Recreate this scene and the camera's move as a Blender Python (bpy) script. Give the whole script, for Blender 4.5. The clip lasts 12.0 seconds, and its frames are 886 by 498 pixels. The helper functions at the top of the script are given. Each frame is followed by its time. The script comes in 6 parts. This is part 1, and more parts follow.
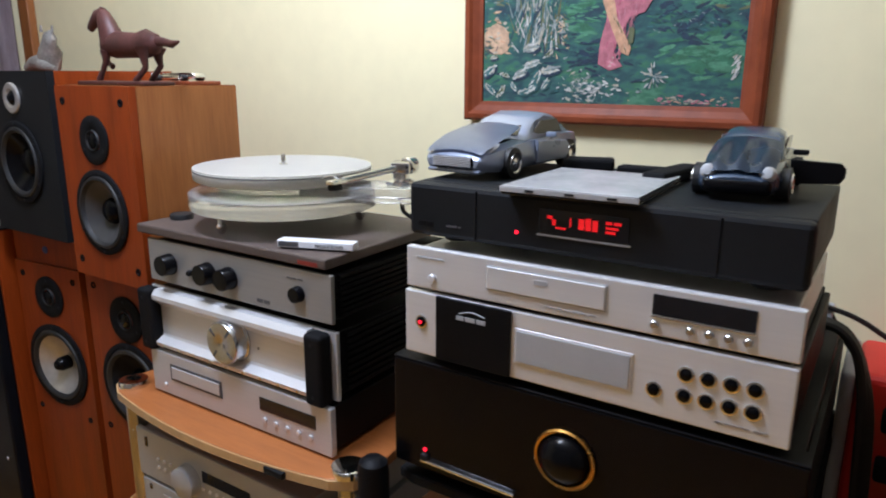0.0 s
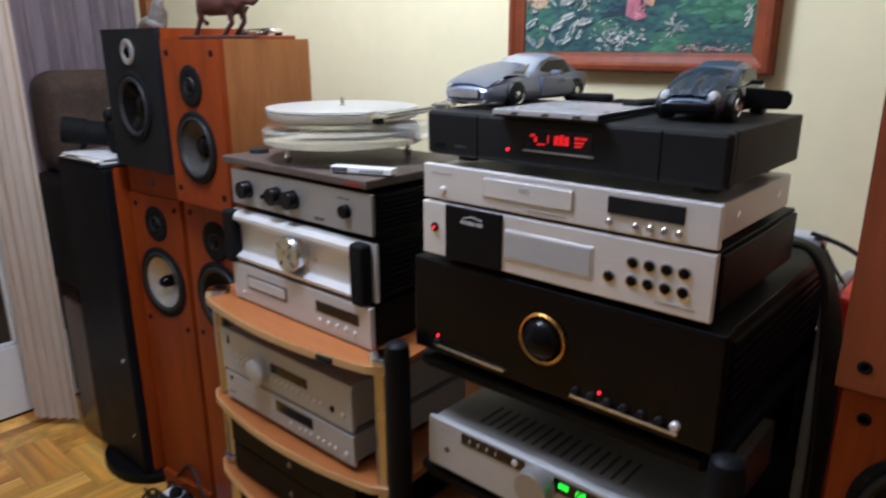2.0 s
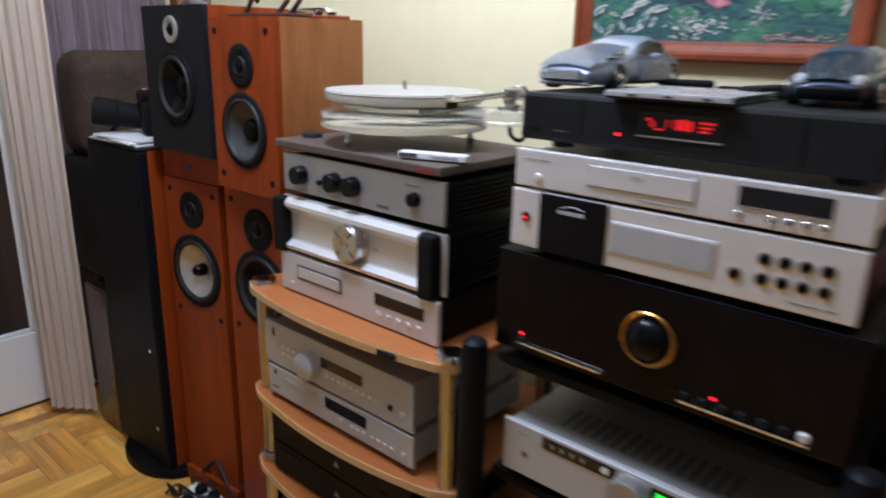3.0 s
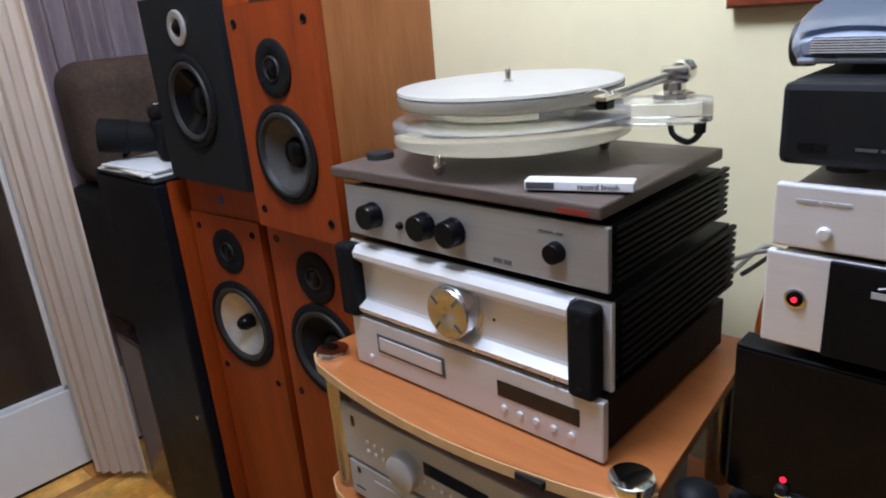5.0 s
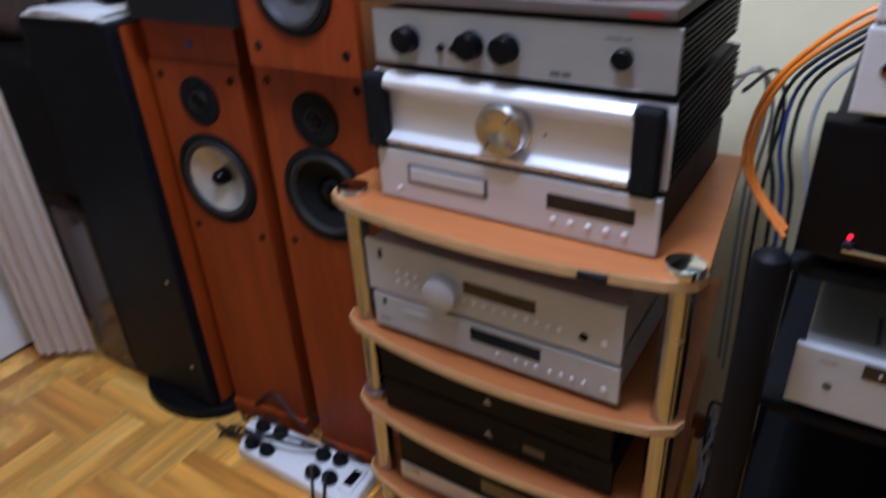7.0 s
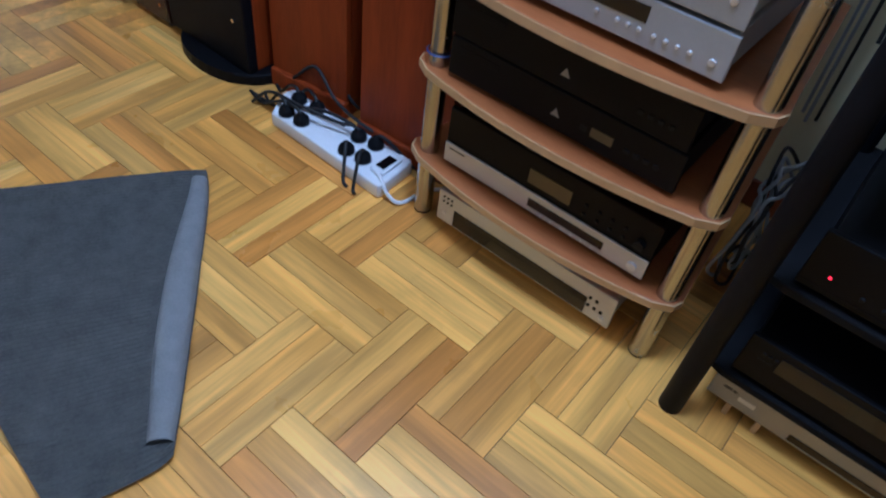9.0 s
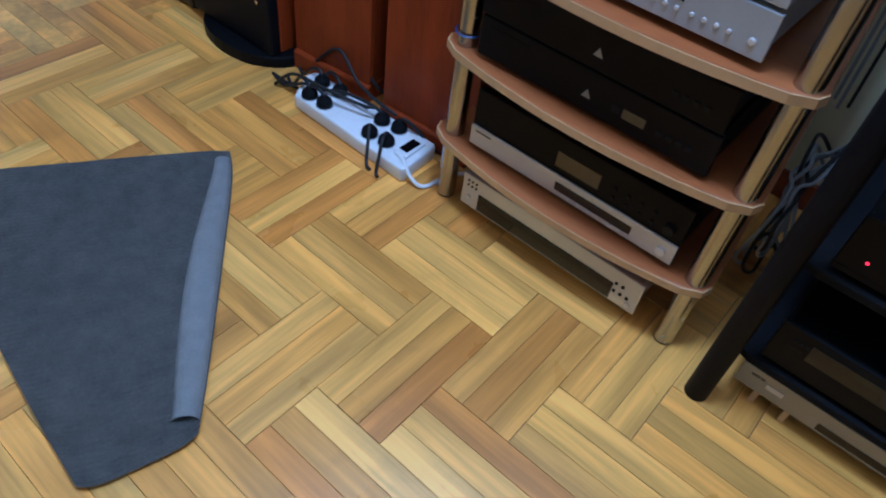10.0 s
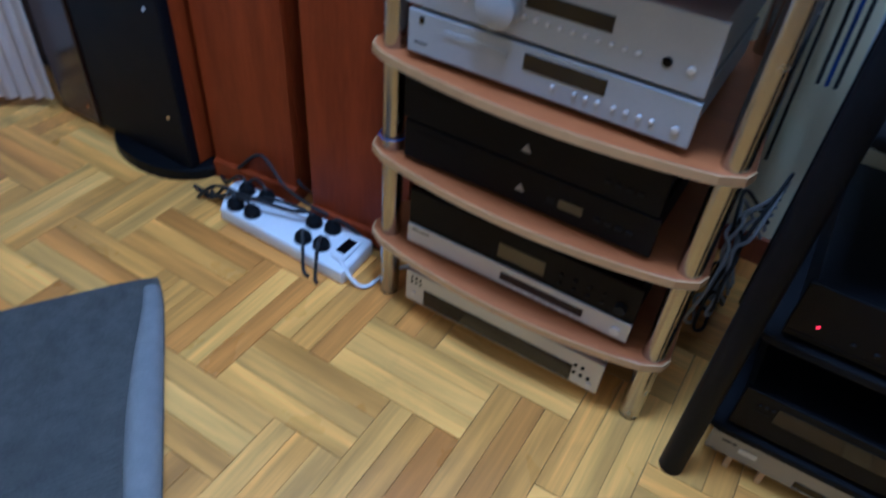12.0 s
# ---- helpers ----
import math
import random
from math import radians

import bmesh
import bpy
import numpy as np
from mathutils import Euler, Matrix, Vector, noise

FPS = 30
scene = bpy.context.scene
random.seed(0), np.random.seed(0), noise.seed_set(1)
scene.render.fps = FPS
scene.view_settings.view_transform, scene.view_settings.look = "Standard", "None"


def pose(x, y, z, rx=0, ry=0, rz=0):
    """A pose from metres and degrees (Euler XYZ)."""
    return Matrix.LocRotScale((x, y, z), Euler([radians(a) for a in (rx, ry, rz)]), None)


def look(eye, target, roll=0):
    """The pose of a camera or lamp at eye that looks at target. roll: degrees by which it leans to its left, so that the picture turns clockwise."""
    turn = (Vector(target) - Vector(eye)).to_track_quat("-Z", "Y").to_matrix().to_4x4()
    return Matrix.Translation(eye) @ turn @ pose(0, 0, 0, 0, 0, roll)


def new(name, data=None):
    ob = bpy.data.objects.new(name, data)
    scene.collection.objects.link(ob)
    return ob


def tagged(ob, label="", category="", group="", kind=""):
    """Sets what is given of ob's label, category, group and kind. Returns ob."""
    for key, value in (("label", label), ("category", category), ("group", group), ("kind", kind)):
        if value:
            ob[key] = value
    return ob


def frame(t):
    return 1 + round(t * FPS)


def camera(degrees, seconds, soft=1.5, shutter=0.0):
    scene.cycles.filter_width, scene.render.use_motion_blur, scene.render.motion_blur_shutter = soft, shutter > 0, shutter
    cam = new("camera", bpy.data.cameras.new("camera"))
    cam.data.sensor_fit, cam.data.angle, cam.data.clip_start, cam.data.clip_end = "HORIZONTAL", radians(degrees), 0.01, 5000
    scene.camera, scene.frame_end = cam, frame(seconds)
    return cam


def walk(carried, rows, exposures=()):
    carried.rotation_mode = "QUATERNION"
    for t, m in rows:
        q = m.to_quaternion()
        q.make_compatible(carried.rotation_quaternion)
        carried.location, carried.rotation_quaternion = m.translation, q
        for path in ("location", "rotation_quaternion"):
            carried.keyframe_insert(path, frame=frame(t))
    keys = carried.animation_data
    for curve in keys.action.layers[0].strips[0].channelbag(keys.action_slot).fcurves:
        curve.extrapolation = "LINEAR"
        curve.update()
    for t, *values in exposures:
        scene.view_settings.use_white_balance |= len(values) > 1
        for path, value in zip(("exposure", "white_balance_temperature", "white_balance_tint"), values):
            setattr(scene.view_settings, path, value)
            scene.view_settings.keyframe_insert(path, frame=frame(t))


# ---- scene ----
cam = camera(65.4, 12.0, soft=2.0, shutter=0.7)
PATH = [
    (0, (0.044, 0.019, 1.382), (-1.021, 1.639, 0.892), 0.2),
    (0.3, (0.014, 0.014, 1.379), (-1.018, 1.656, 0.886), -0.4),
    (0.5, (0.007, 0.02, 1.371), (-1.015, 1.672, 0.894), -1.2),
    (1, (0.036, 0.0, 1.368), (-0.96, 1.659, 0.864), -0.8),
    (1.5, (0.147, -0.024, 1.359), (-0.997, 1.533, 0.839), 0.7),
    (2, (0.249, -0.062, 1.348), (-1.021, 1.374, 0.778), -0.2),
    (2.5, (0.255, -0.105, 1.325), (-1.051, 1.29, 0.734), -0.5),
    (3, (0.11, -0.104, 1.317), (-1.151, 1.339, 0.743), 1.4),
    (3.5, (-0.089, -0.064, 1.327), (-1.308, 1.401, 0.721), -2.2),
    (3.7, (-0.14, -0.035, 1.334), (-1.38, 1.415, 0.731), -2.1),
    (5.3, (-0.278, 0.127, 1.33), (-1.6, 1.466, 0.652), -5.1),
    (5.5, (-0.292, 0.114, 1.326), (-1.578, 1.477, 0.628), -5.1),
    (6, (-0.367, 0.089, 1.299), (-1.502, 1.503, 0.457), -5.1),
    (6.5, (-0.398, -0.005, 1.304), (-1.36, 1.516, 0.433), -4.2),
    (7, (-0.424, -0.075, 1.282), (-1.387, 1.368, 0.286), -3.3),
    (7.2, (-0.423, -0.098, 1.257), (-1.42, 1.293, 0.222), -2.5),
    (7.5, (-0.414, -0.106, 1.238), (-1.362, 1.241, 0.104), 0.2),
    (7.7, (-0.411, -0.094, 1.197), (-1.353, 1.185, -0.018), 1.1),
    (9.3, (-0.466, -0.187, 1.022), (-1.215, 0.963, -0.433), 9.4),
    (9.5, (-0.464, -0.189, 1.017), (-1.213, 0.954, -0.444), 9.4),
    (10, (-0.476, -0.198, 1.011), (-1.253, 0.926, -0.449), 8.8),
    (10.5, (-0.501, -0.171, 1.011), (-1.248, 0.981, -0.444), 8.4),
    (11, (-0.514, -0.177, 1.016), (-1.263, 0.994, -0.422), 7.8),
    (11.5, (-0.541, -0.16, 1.021), (-1.279, 1.052, -0.388), 6.7),
    (12, (-0.542, -0.137, 1.053), (-1.247, 1.167, -0.289), 5.4),
]
walk(cam, [(t, look(eye, target, roll)) for t, eye, target, roll in PATH],
     exposures=[(0, -0.05, 6050, 9), (2.5, 0.0, 5950, 9), (3.7, 0.08, 5900, 9), (5.5, 0.06, 5900, 9), (6.0, 0.04, 5650, 9), (7.0, 0.06, 5400, 13), (7.5, 0.08, 5450, 22), (7.7, 0.08, 5400, 22),
                (9.3, 0.14, 4350, 4), (11.0, 0.12, 4200, 4), (12, 0.12, 4000, 4)])

# ---- world and light ----
world = bpy.data.worlds.new("room_world")
scene.world = world
world.use_nodes = True
world.node_tree.nodes["Background"].inputs[0].default_value = (0.9, 0.95, 1.0, 1)
world.node_tree.nodes["Background"].inputs[1].default_value = 0.02


def globe_lamp(name, place, radius, power, colour):
    """The light of a hanging globe lamp."""
    data = bpy.data.lights.new(name, "POINT")
    data.shadow_soft_size, data.energy, data.color = radius, power, colour
    ob = new(name, data)
    ob.location = place
    return ob


globe_lamp("ceiling_light", (-0.82, 0.40, 2.2), 0.16, 66, (0.90, 0.97, 1.16))

# ---- materials ----


def material(name, colour, rough=0.5, metal=0.0, vary=0.12, scale=8.0, stretch=(1, 1, 1), bump=0.0, bump_scale=60.0, second=None,
             coat=0.0, transmission=0.0, emit=None, power=0.0, per_object=0.0, rough_vary=0.1, ior=1.5, spec=0.5):
    m = bpy.data.materials.new(name)
    m.use_nodes = True
    t = m.node_tree
    b = t.nodes["Principled BSDF"]
    b.inputs["Roughness"].default_value, b.inputs["Metallic"].default_value = rough, metal
    b.inputs["Coat Weight"].default_value, b.inputs["Coat Roughness"].default_value = coat, 0.15
    b.inputs["Transmission Weight"].default_value, b.inputs["IOR"].default_value = transmission, ior
    b.inputs["Base Color"].default_value, b.inputs["Specular IOR Level"].default_value = (*colour, 1), spec
    if emit:
        b.inputs["Emission Color"].default_value, b.inputs["Emission Strength"].default_value = (*emit, 1), power
    if not vary and not bump:
        return m
    co = t.nodes.new("ShaderNodeTexCoord")
    mp = t.nodes.new("ShaderNodeMapping")
    mp.inputs["Scale"].default_value = stretch
    t.links.new(co.outputs["Object"], mp.inputs["Vector"])
    vec = mp.outputs["Vector"]
    info = t.nodes.new("ShaderNodeObjectInfo")
    if per_object:
        add = t.nodes.new("ShaderNodeVectorMath")
        add.operation = "MULTIPLY_ADD"
        t.links.new(info.outputs["Random"], add.inputs[0])
        add.inputs[1].default_value = (37.0, 51.0, 23.0)
        t.links.new(vec, add.inputs[2])
        vec = add.outputs[0]
    big = t.nodes.new("ShaderNodeTexNoise")
    big.inputs["Scale"].default_value, big.inputs["Detail"].default_value = scale, 5
    fine = t.nodes.new("ShaderNodeTexNoise")
    fine.inputs["Scale"].default_value, fine.inputs["Detail"].default_value = scale * 7, 4
    for n in (big, fine):
        t.links.new(vec, n.inputs["Vector"])
    mix = t.nodes.new("ShaderNodeMix")
    mix.data_type = "FLOAT"
    mix.inputs[0].default_value = 0.4
    t.links.new(big.outputs[0], mix.inputs[2])
    t.links.new(fine.outputs[0], mix.inputs[3])
    ramp = t.nodes.new("ShaderNodeValToRGB")
    ramp.color_ramp.elements[0].position, ramp.color_ramp.elements[1].position = 0.34, 0.66
    low = second or tuple(c * (1 - vary) for c in colour)
    high = colour if second else tuple(min(1, c * (1 + vary)) for c in colour)
    ramp.color_ramp.elements[0].color, ramp.color_ramp.elements[1].color = (*low, 1), (*high, 1)
    t.links.new(mix.outputs[0], ramp.inputs[0])
    out = ramp.outputs[0]
    if per_object:
        hsv = t.nodes.new("ShaderNodeHueSaturation")
        mr = t.nodes.new("ShaderNodeMapRange")
        mr.inputs[3].default_value, mr.inputs[4].default_value = 1 - per_object, 1 + per_object
        t.links.new(info.outputs["Random"], mr.inputs[0])
        t.links.new(mr.outputs[0], hsv.inputs["Value"])
        t.links.new(out, hsv.inputs["Color"])
        out = hsv.outputs[0]
    t.links.new(out, b.inputs["Base Color"])
    if rough_vary:
        rr = t.nodes.new("ShaderNodeMapRange")
        rr.inputs[3].default_value, rr.inputs[4].default_value = max(0, rough - rough_vary), min(1, rough + rough_vary)
        t.links.new(big.outputs[0], rr.inputs[0])
        t.links.new(rr.outputs[0], b.inputs["Roughness"])
    if bump:
        bn = t.nodes.new("ShaderNodeTexNoise")
        bn.inputs["Scale"].default_value, bn.inputs["Detail"].default_value = bump_scale, 3
        t.links.new(vec, bn.inputs["Vector"])
        bp = t.nodes.new("ShaderNodeBump")
        bp.inputs["Strength"].default_value, bp.inputs["Distance"].default_value = bump, 0.004
        t.links.new(bn.outputs[0], bp.inputs["Height"])
        t.links.new(bp.outputs[0], b.inputs["Normal"])
    return m


WALL = material("wall_paint", (0.80, 0.72, 0.46), 0.75, vary=0.04, scale=3, bump=0.06, bump_scale=140)
# Colour of the unseen walls, darkened to hold down bounced fill light.
PLAIN = material("dimmed_wall_paint", (0.34, 0.32, 0.29), 0.8, vary=0.04, scale=3)
CEIL = material("ceiling_paint", (0.8, 0.77, 0.7), 0.8, vary=0.03, scale=2)


def oak(name, island=False):
    """Lacquered oak: each strip takes its own tone, with long grain, darker streaks and a few knots."""
    m = bpy.data.materials.new(name)
    m.use_nodes = True
    t = m.node_tree
    N, L = t.nodes.new, t.links.new
    b = t.nodes["Principled BSDF"]
    b.inputs["Coat Weight"].default_value, b.inputs["Coat Roughness"].default_value = 0.3, 0.18
    pick = N("ShaderNodeNewGeometry").outputs["Random Per Island"] if island else N("ShaderNodeObjectInfo").outputs["Random"]
    tone = N("ShaderNodeValToRGB")
    tone.color_ramp.elements[0].color, tone.color_ramp.elements[1].color = (0.50, 0.205, 0.034, 1), (0.82, 0.465, 0.105, 1)
    for p, c in ((0.14, (0.60, 0.262, 0.045)), (0.34, (0.71, 0.352, 0.064)), (0.55, (0.67, 0.325, 0.058)), (0.72, (0.76, 0.405, 0.080)), (0.88, (0.72, 0.378, 0.078))):
        tone.color_ramp.elements.new(p).color = (*c, 1)
    L(pick, tone.inputs[0])
    co = N("ShaderNodeTexCoord")
    off = N("ShaderNodeVectorMath")
    off.operation = "MULTIPLY_ADD"
    off.inputs[1].default_value = (41.0, 57.0, 19.0)
    L(pick, off.inputs[0])
    L(co.outputs["Object"], off.inputs[2])
    out = tone.outputs[0]
    for stretch, scale, detail, low, high, amount in (((26, 2.2, 1), 1.0, 4, 0.36, 0.66, 0.42), ((9, 0.9, 1), 1.0, 6, 0.38, 0.62, 0.40), ((130, 5, 1), 1.0, 3, 0.3, 0.7, 0.22), ((5, 5, 1), 1.0, 5, 0.60, 0.74, 0.25)):
        if island:
            stretch = (stretch[0] * 0.5, stretch[0] * 0.5, 1)
        mp = N("ShaderNodeMapping")
        mp.inputs["Scale"].default_value = stretch
        L(off.outputs[0], mp.inputs["Vector"])
        n = N("ShaderNodeTexNoise")
        n.inputs["Scale"].default_value, n.inputs["Detail"].default_value, n.inputs["Distortion"].default_value = scale, detail, 0.4
        L(mp.outputs[0], n.inputs["Vector"])
        r = N("ShaderNodeMapRange")
        r.inputs[1].default_value, r.inputs[2].default_value, r.inputs[3].default_value, r.inputs[4].default_value = low, high, 1 + amount * 0.42, 1 - amount * 0.58
        L(n.outputs[0], r.inputs[0])
        mul = N("ShaderNodeMix")
        mul.data_type, mul.blend_type = "RGBA", "MULTIPLY"
        mul.inputs[0].default_value = 1
        L(out, mul.inputs[6])
        L(r.outputs[0], mul.inputs[7])
        out = mul.outputs[2]
    L(out, b.inputs["Base Color"])
    rr = N("ShaderNodeMapRange")
    rr.inputs[3].default_value, rr.inputs[4].default_value = 0.2, 0.42
    L(n.outputs[0], rr.inputs[0])
    L(rr.outputs[0], b.inputs["Roughness"])
    bp = N("ShaderNodeBump")
    bp.inputs["Strength"].default_value, bp.inputs["Distance"].default_value = 0.12, 0.003
    L(n.outputs[0], bp.inputs["Height"])
    L(bp.outputs[0], b.inputs["Normal"])
    return m


PARQUET, FAR = oak("oak_strip"), oak("oak_strip_outer", True)
GROUT = material("dark_gap", (0.10, 0.05, 0.02), 0.8, vary=0.3)
CHERRY = material("cherry_veneer", (0.27, 0.044, 0.005), 0.42, vary=0.2, scale=4, stretch=(6, 6, 0.6), second=(0.17, 0.025, 0.003), bump=0.04, bump_scale=90, spec=0.25)
# Golden brown for the trim; on the bookshelf speaker, cherry coloured as lit.
GOLDLIT = material("golden_and_lit_cherry_veneer", (0.34, 0.125, 0.034), 0.42, vary=0.2, scale=4, stretch=(7, 7, 0.6), second=(0.23, 0.075, 0.019), bump=0.04, bump_scale=90)
DARKWOOD = material("red_brown_veneer", (0.22, 0.05, 0.018), 0.4, vary=0.2, scale=4, stretch=(6, 6, 0.6), coat=0.1)
SHELF = material("alder_laminate", (0.43, 0.150, 0.042), 0.4, vary=0.12, scale=4, stretch=(0.8, 7, 7), second=(0.33, 0.105, 0.029))
EDGE = material("pale_edge_band", (0.56, 0.36, 0.17), 0.45, vary=0.1, scale=6)
CHROME = material("worn_chrome", (0.44, 0.43, 0.42), 0.24, 1.0, vary=0.06, scale=20)
KNOB = material("brushed_steel", (0.56, 0.56, 0.57), 0.22, 1.0, vary=0.06, scale=30)
STEEL = material("polished_steel", (0.8, 0.8, 0.8), 0.12, 1.0, vary=0.04, scale=20)
SILVER = material("brushed_aluminium", (0.60, 0.60, 0.62), 0.42, 0.45, vary=0.04, scale=5, stretch=(0.6, 1, 40), bump=0.03, bump_scale=40)
BRIGHT = material("bright_aluminium", (0.74, 0.74, 0.76), 0.34, 0.4, vary=0.03, scale=5, stretch=(0.5, 1, 40))
GREY = material("grey_aluminium", (0.33, 0.325, 0.32), 0.42, 0.5, vary=0.05, scale=5, stretch=(0.6, 1, 40), bump=0.03)
TITAN = material("titanium_paint", (0.43, 0.44, 0.46), 0.42, 0.15, vary=0.04, scale=30, bump=0.03)
BLACK = material("black_enamel", (0.004, 0.004, 0.005), 0.5, vary=0.25, scale=12, bump=0.05, bump_scale=400, spec=0.13)
MATTE = material("matte_black", (0.006, 0.006, 0.007), 0.75, vary=0.25, scale=20, bump=0.1, bump_scale=500, spec=0.14)
GLOSS = material("gloss_black", (0.003, 0.003, 0.004), 0.22, vary=0.3, scale=6, spec=0.16)
CHARCOAL = material("charcoal_metal", (0.008, 0.009, 0.011), 0.55, 0.0, vary=0.15, scale=12, bump=0.05, bump_scale=500, spec=0.2)
POST = material("black_lacquered_tube", (0.0045, 0.005, 0.007), 0.5, vary=0.2, scale=12, spec=0.12)
SCREEN = material("dark_display_glass", (0.006, 0.006, 0.009), 0.1, vary=0.2, scale=10)
RUBBER = material("rubber", (0.010, 0.010, 0.011), 0.6, vary=0.2, scale=30)
CONE = material("grey_polymer_cone", (0.042, 0.041, 0.042), 0.45, vary=0.2, scale=10)
ALUCONE = material("silver_cone", (0.48, 0.46, 0.44), 0.34, 0.6, vary=0.2, scale=8)
SLATE = material("dark_oak_board", (0.105, 0.078, 0.066), 0.55, vary=0.25, scale=7, stretch=(0.6, 6, 6), second=(0.06, 0.043, 0.037), bump=0.1, bump_scale=50)
ACRYLIC = material("clear_acrylic", (0.93, 0.94, 0.95), 0.08, vary=0, transmission=0.87, ior=1.28)
FROST = material("frosted_acrylic", (0.90, 0.89, 0.86), 0.42, vary=0.03, scale=6, transmission=0.72, ior=1.25)
WHITE = material("white_plastic", (0.78, 0.79, 0.82), 0.35, vary=0.04, scale=15)
PAPER = material("paper", (0.70, 0.69, 0.66), 0.7, vary=0.06, scale=12)
INK = material("dark_ink", (0.07, 0.07, 0.075), 0.6, vary=0.1)
LEDRED = material("red_led", (0.5, 0.01, 0.02), 0.3, vary=0, emit=(1.0, 0.01, 0.03), power=2.5)
LEDTEXT = material("red_display_segments", (0.5, 0.01, 0.01), 0.3, vary=0, emit=(1.0, 0.012, 0.02), power=0.65)
GREENTEXT = material("green_display_segments", (0.02, 0.5, 0.03), 0.3, vary=0, emit=(0.04, 1.0, 0.05), power=1.2)
AMBER = material("amber_display", (0.10, 0.075, 0.035), 0.3, vary=0.1)
BRASS = material("gold_ring", (0.62, 0.34, 0.09), 0.28, 1.0, vary=0.08, scale=20)
BRONZE = material("red_bronze", (0.065, 0.020, 0.017), 0.5, 0.1, vary=0.35, scale=25, bump=0.2, bump_scale=60)
FRAME = material("mahogany_frame", (0.20, 0.045, 0.016), 0.5, vary=0.25, scale=6, spec=0.25)
CARBLUE = material("pale_blue_paint", (0.27, 0.31, 0.41), 0.3, 0.35, vary=0.05, scale=10, coat=0.5)
CARDARK = material("dark_blue_paint", (0.045, 0.075, 0.13), 0.26, 0.4, vary=0.1, scale=10, coat=0.6)
GLASS = material("dark_window_glass", (0.035, 0.025, 0.02), 0.08, vary=0.1)
SHEER = material("cream_curtain", (0.90, 0.80, 0.70), 0.8, vary=0.1, scale=3, stretch=(3, 3, 0.3), second=(0.84, 0.70, 0.59), bump=0.15, bump_scale=200)
LILAC = material("lilac_drape", (0.44, 0.36, 0.40), 0.85, vary=0.2, scale=9, stretch=(5, 5, 0.6), second=(0.30, 0.235, 0.26), bump=0.2, bump_scale=150)
SOFA = material("brown_upholstery", (0.066, 0.036, 0.022), 0.85, vary=0.4, scale=14, second=(0.016, 0.010, 0.008), bump=0.4, bump_scale=60)
DOORWHITE = material("white_door_paint", (0.74, 0.75, 0.76), 0.4, vary=0.03, scale=4)
MAT = material("grey_woven_mat", (0.20, 0.195, 0.18), 0.9, vary=0.2, scale=30, second=(0.12, 0.116, 0.108), bump=0.6, bump_scale=120)
MATBACK = material("pale_grey_mat_edge", (0.42, 0.42, 0.42), 0.85, vary=0.1, scale=40, bump=0.4, bump_scale=160)
ORANGE = material("orange_cable", (0.80, 0.22, 0.015), 0.45, vary=0.06)
BLUEC = material("blue_cable", (0.02, 0.05, 0.20), 0.45, vary=0.1)
GREYC = material("grey_cable", (0.34, 0.34, 0.35), 0.5, vary=0.1)
STICKER = material("dull_red_sticker", (0.20, 0.018, 0.012), 0.5, vary=0.2)
RED = material("red_plastic", (0.62, 0.018, 0.012), 0.38, vary=0.05)
GREYP = material("grey_plastic", (0.36, 0.37, 0.40), 0.5, vary=0.06)
STONE = material("grey_stone", (0.25, 0.235, 0.21), 0.7, vary=0.4, scale=30, second=(0.09, 0.08, 0.07), bump=0.4, bump_scale=80)
LILACBOX = material("dark_reflective_veneer", (0.03, 0.014, 0.012), 0.16, vary=0.3, scale=4)

# ---- mesh helpers ----
BASE = {}


def thing(name, base, label, category, group="", kind=""):
    ob = new(name)
    ob.empty_display_size = 0.05
    ob.location = base
    BASE[ob.name] = Vector(base)
    return tagged(ob, label, category, group, kind)


def part(name, bm, mat, parent=None, label="", smooth=False):
    me = bpy.data.meshes.new(name)
    if parent:
        base = BASE[parent.name]
        bm.transform(Matrix.Translation(-base))
    bmesh.ops.recalc_face_normals(bm, faces=bm.faces)
    for f in bm.faces:
        f.smooth = smooth
    bm.to_mesh(me)
    bm.free()
    me.materials.append(mat)
    if smooth:
        me.set_sharp_from_angle(angle=radians(38))
    ob = new(name, me)
    if parent:
        ob.parent = parent
        BASE[ob.name] = base
    if label:
        ob["label"] = label
    return ob


def box(x0, x1, y0, y1, z0, z1, bevel=0.0, bm=None, seg=2):
    bm = bm or bmesh.new()
    m = Matrix.LocRotScale(((x0 + x1) / 2, (y0 + y1) / 2, (z0 + z1) / 2), None, (abs(x1 - x0), abs(y1 - y0), abs(z1 - z0)))
    r = bmesh.ops.create_cube(bm, size=1, matrix=m)
    if bevel:
        es = list({e for v in r["verts"] for e in v.link_edges})
        bmesh.ops.bevel(bm, geom=es, offset=bevel, segments=seg, affect="EDGES", profile=0.5)
    return bm


AXES = {"z": Matrix.Identity(4), "y": Matrix.Rotation(radians(90), 4, "X"), "x": Matrix.Rotation(radians(90), 4, "Y")}


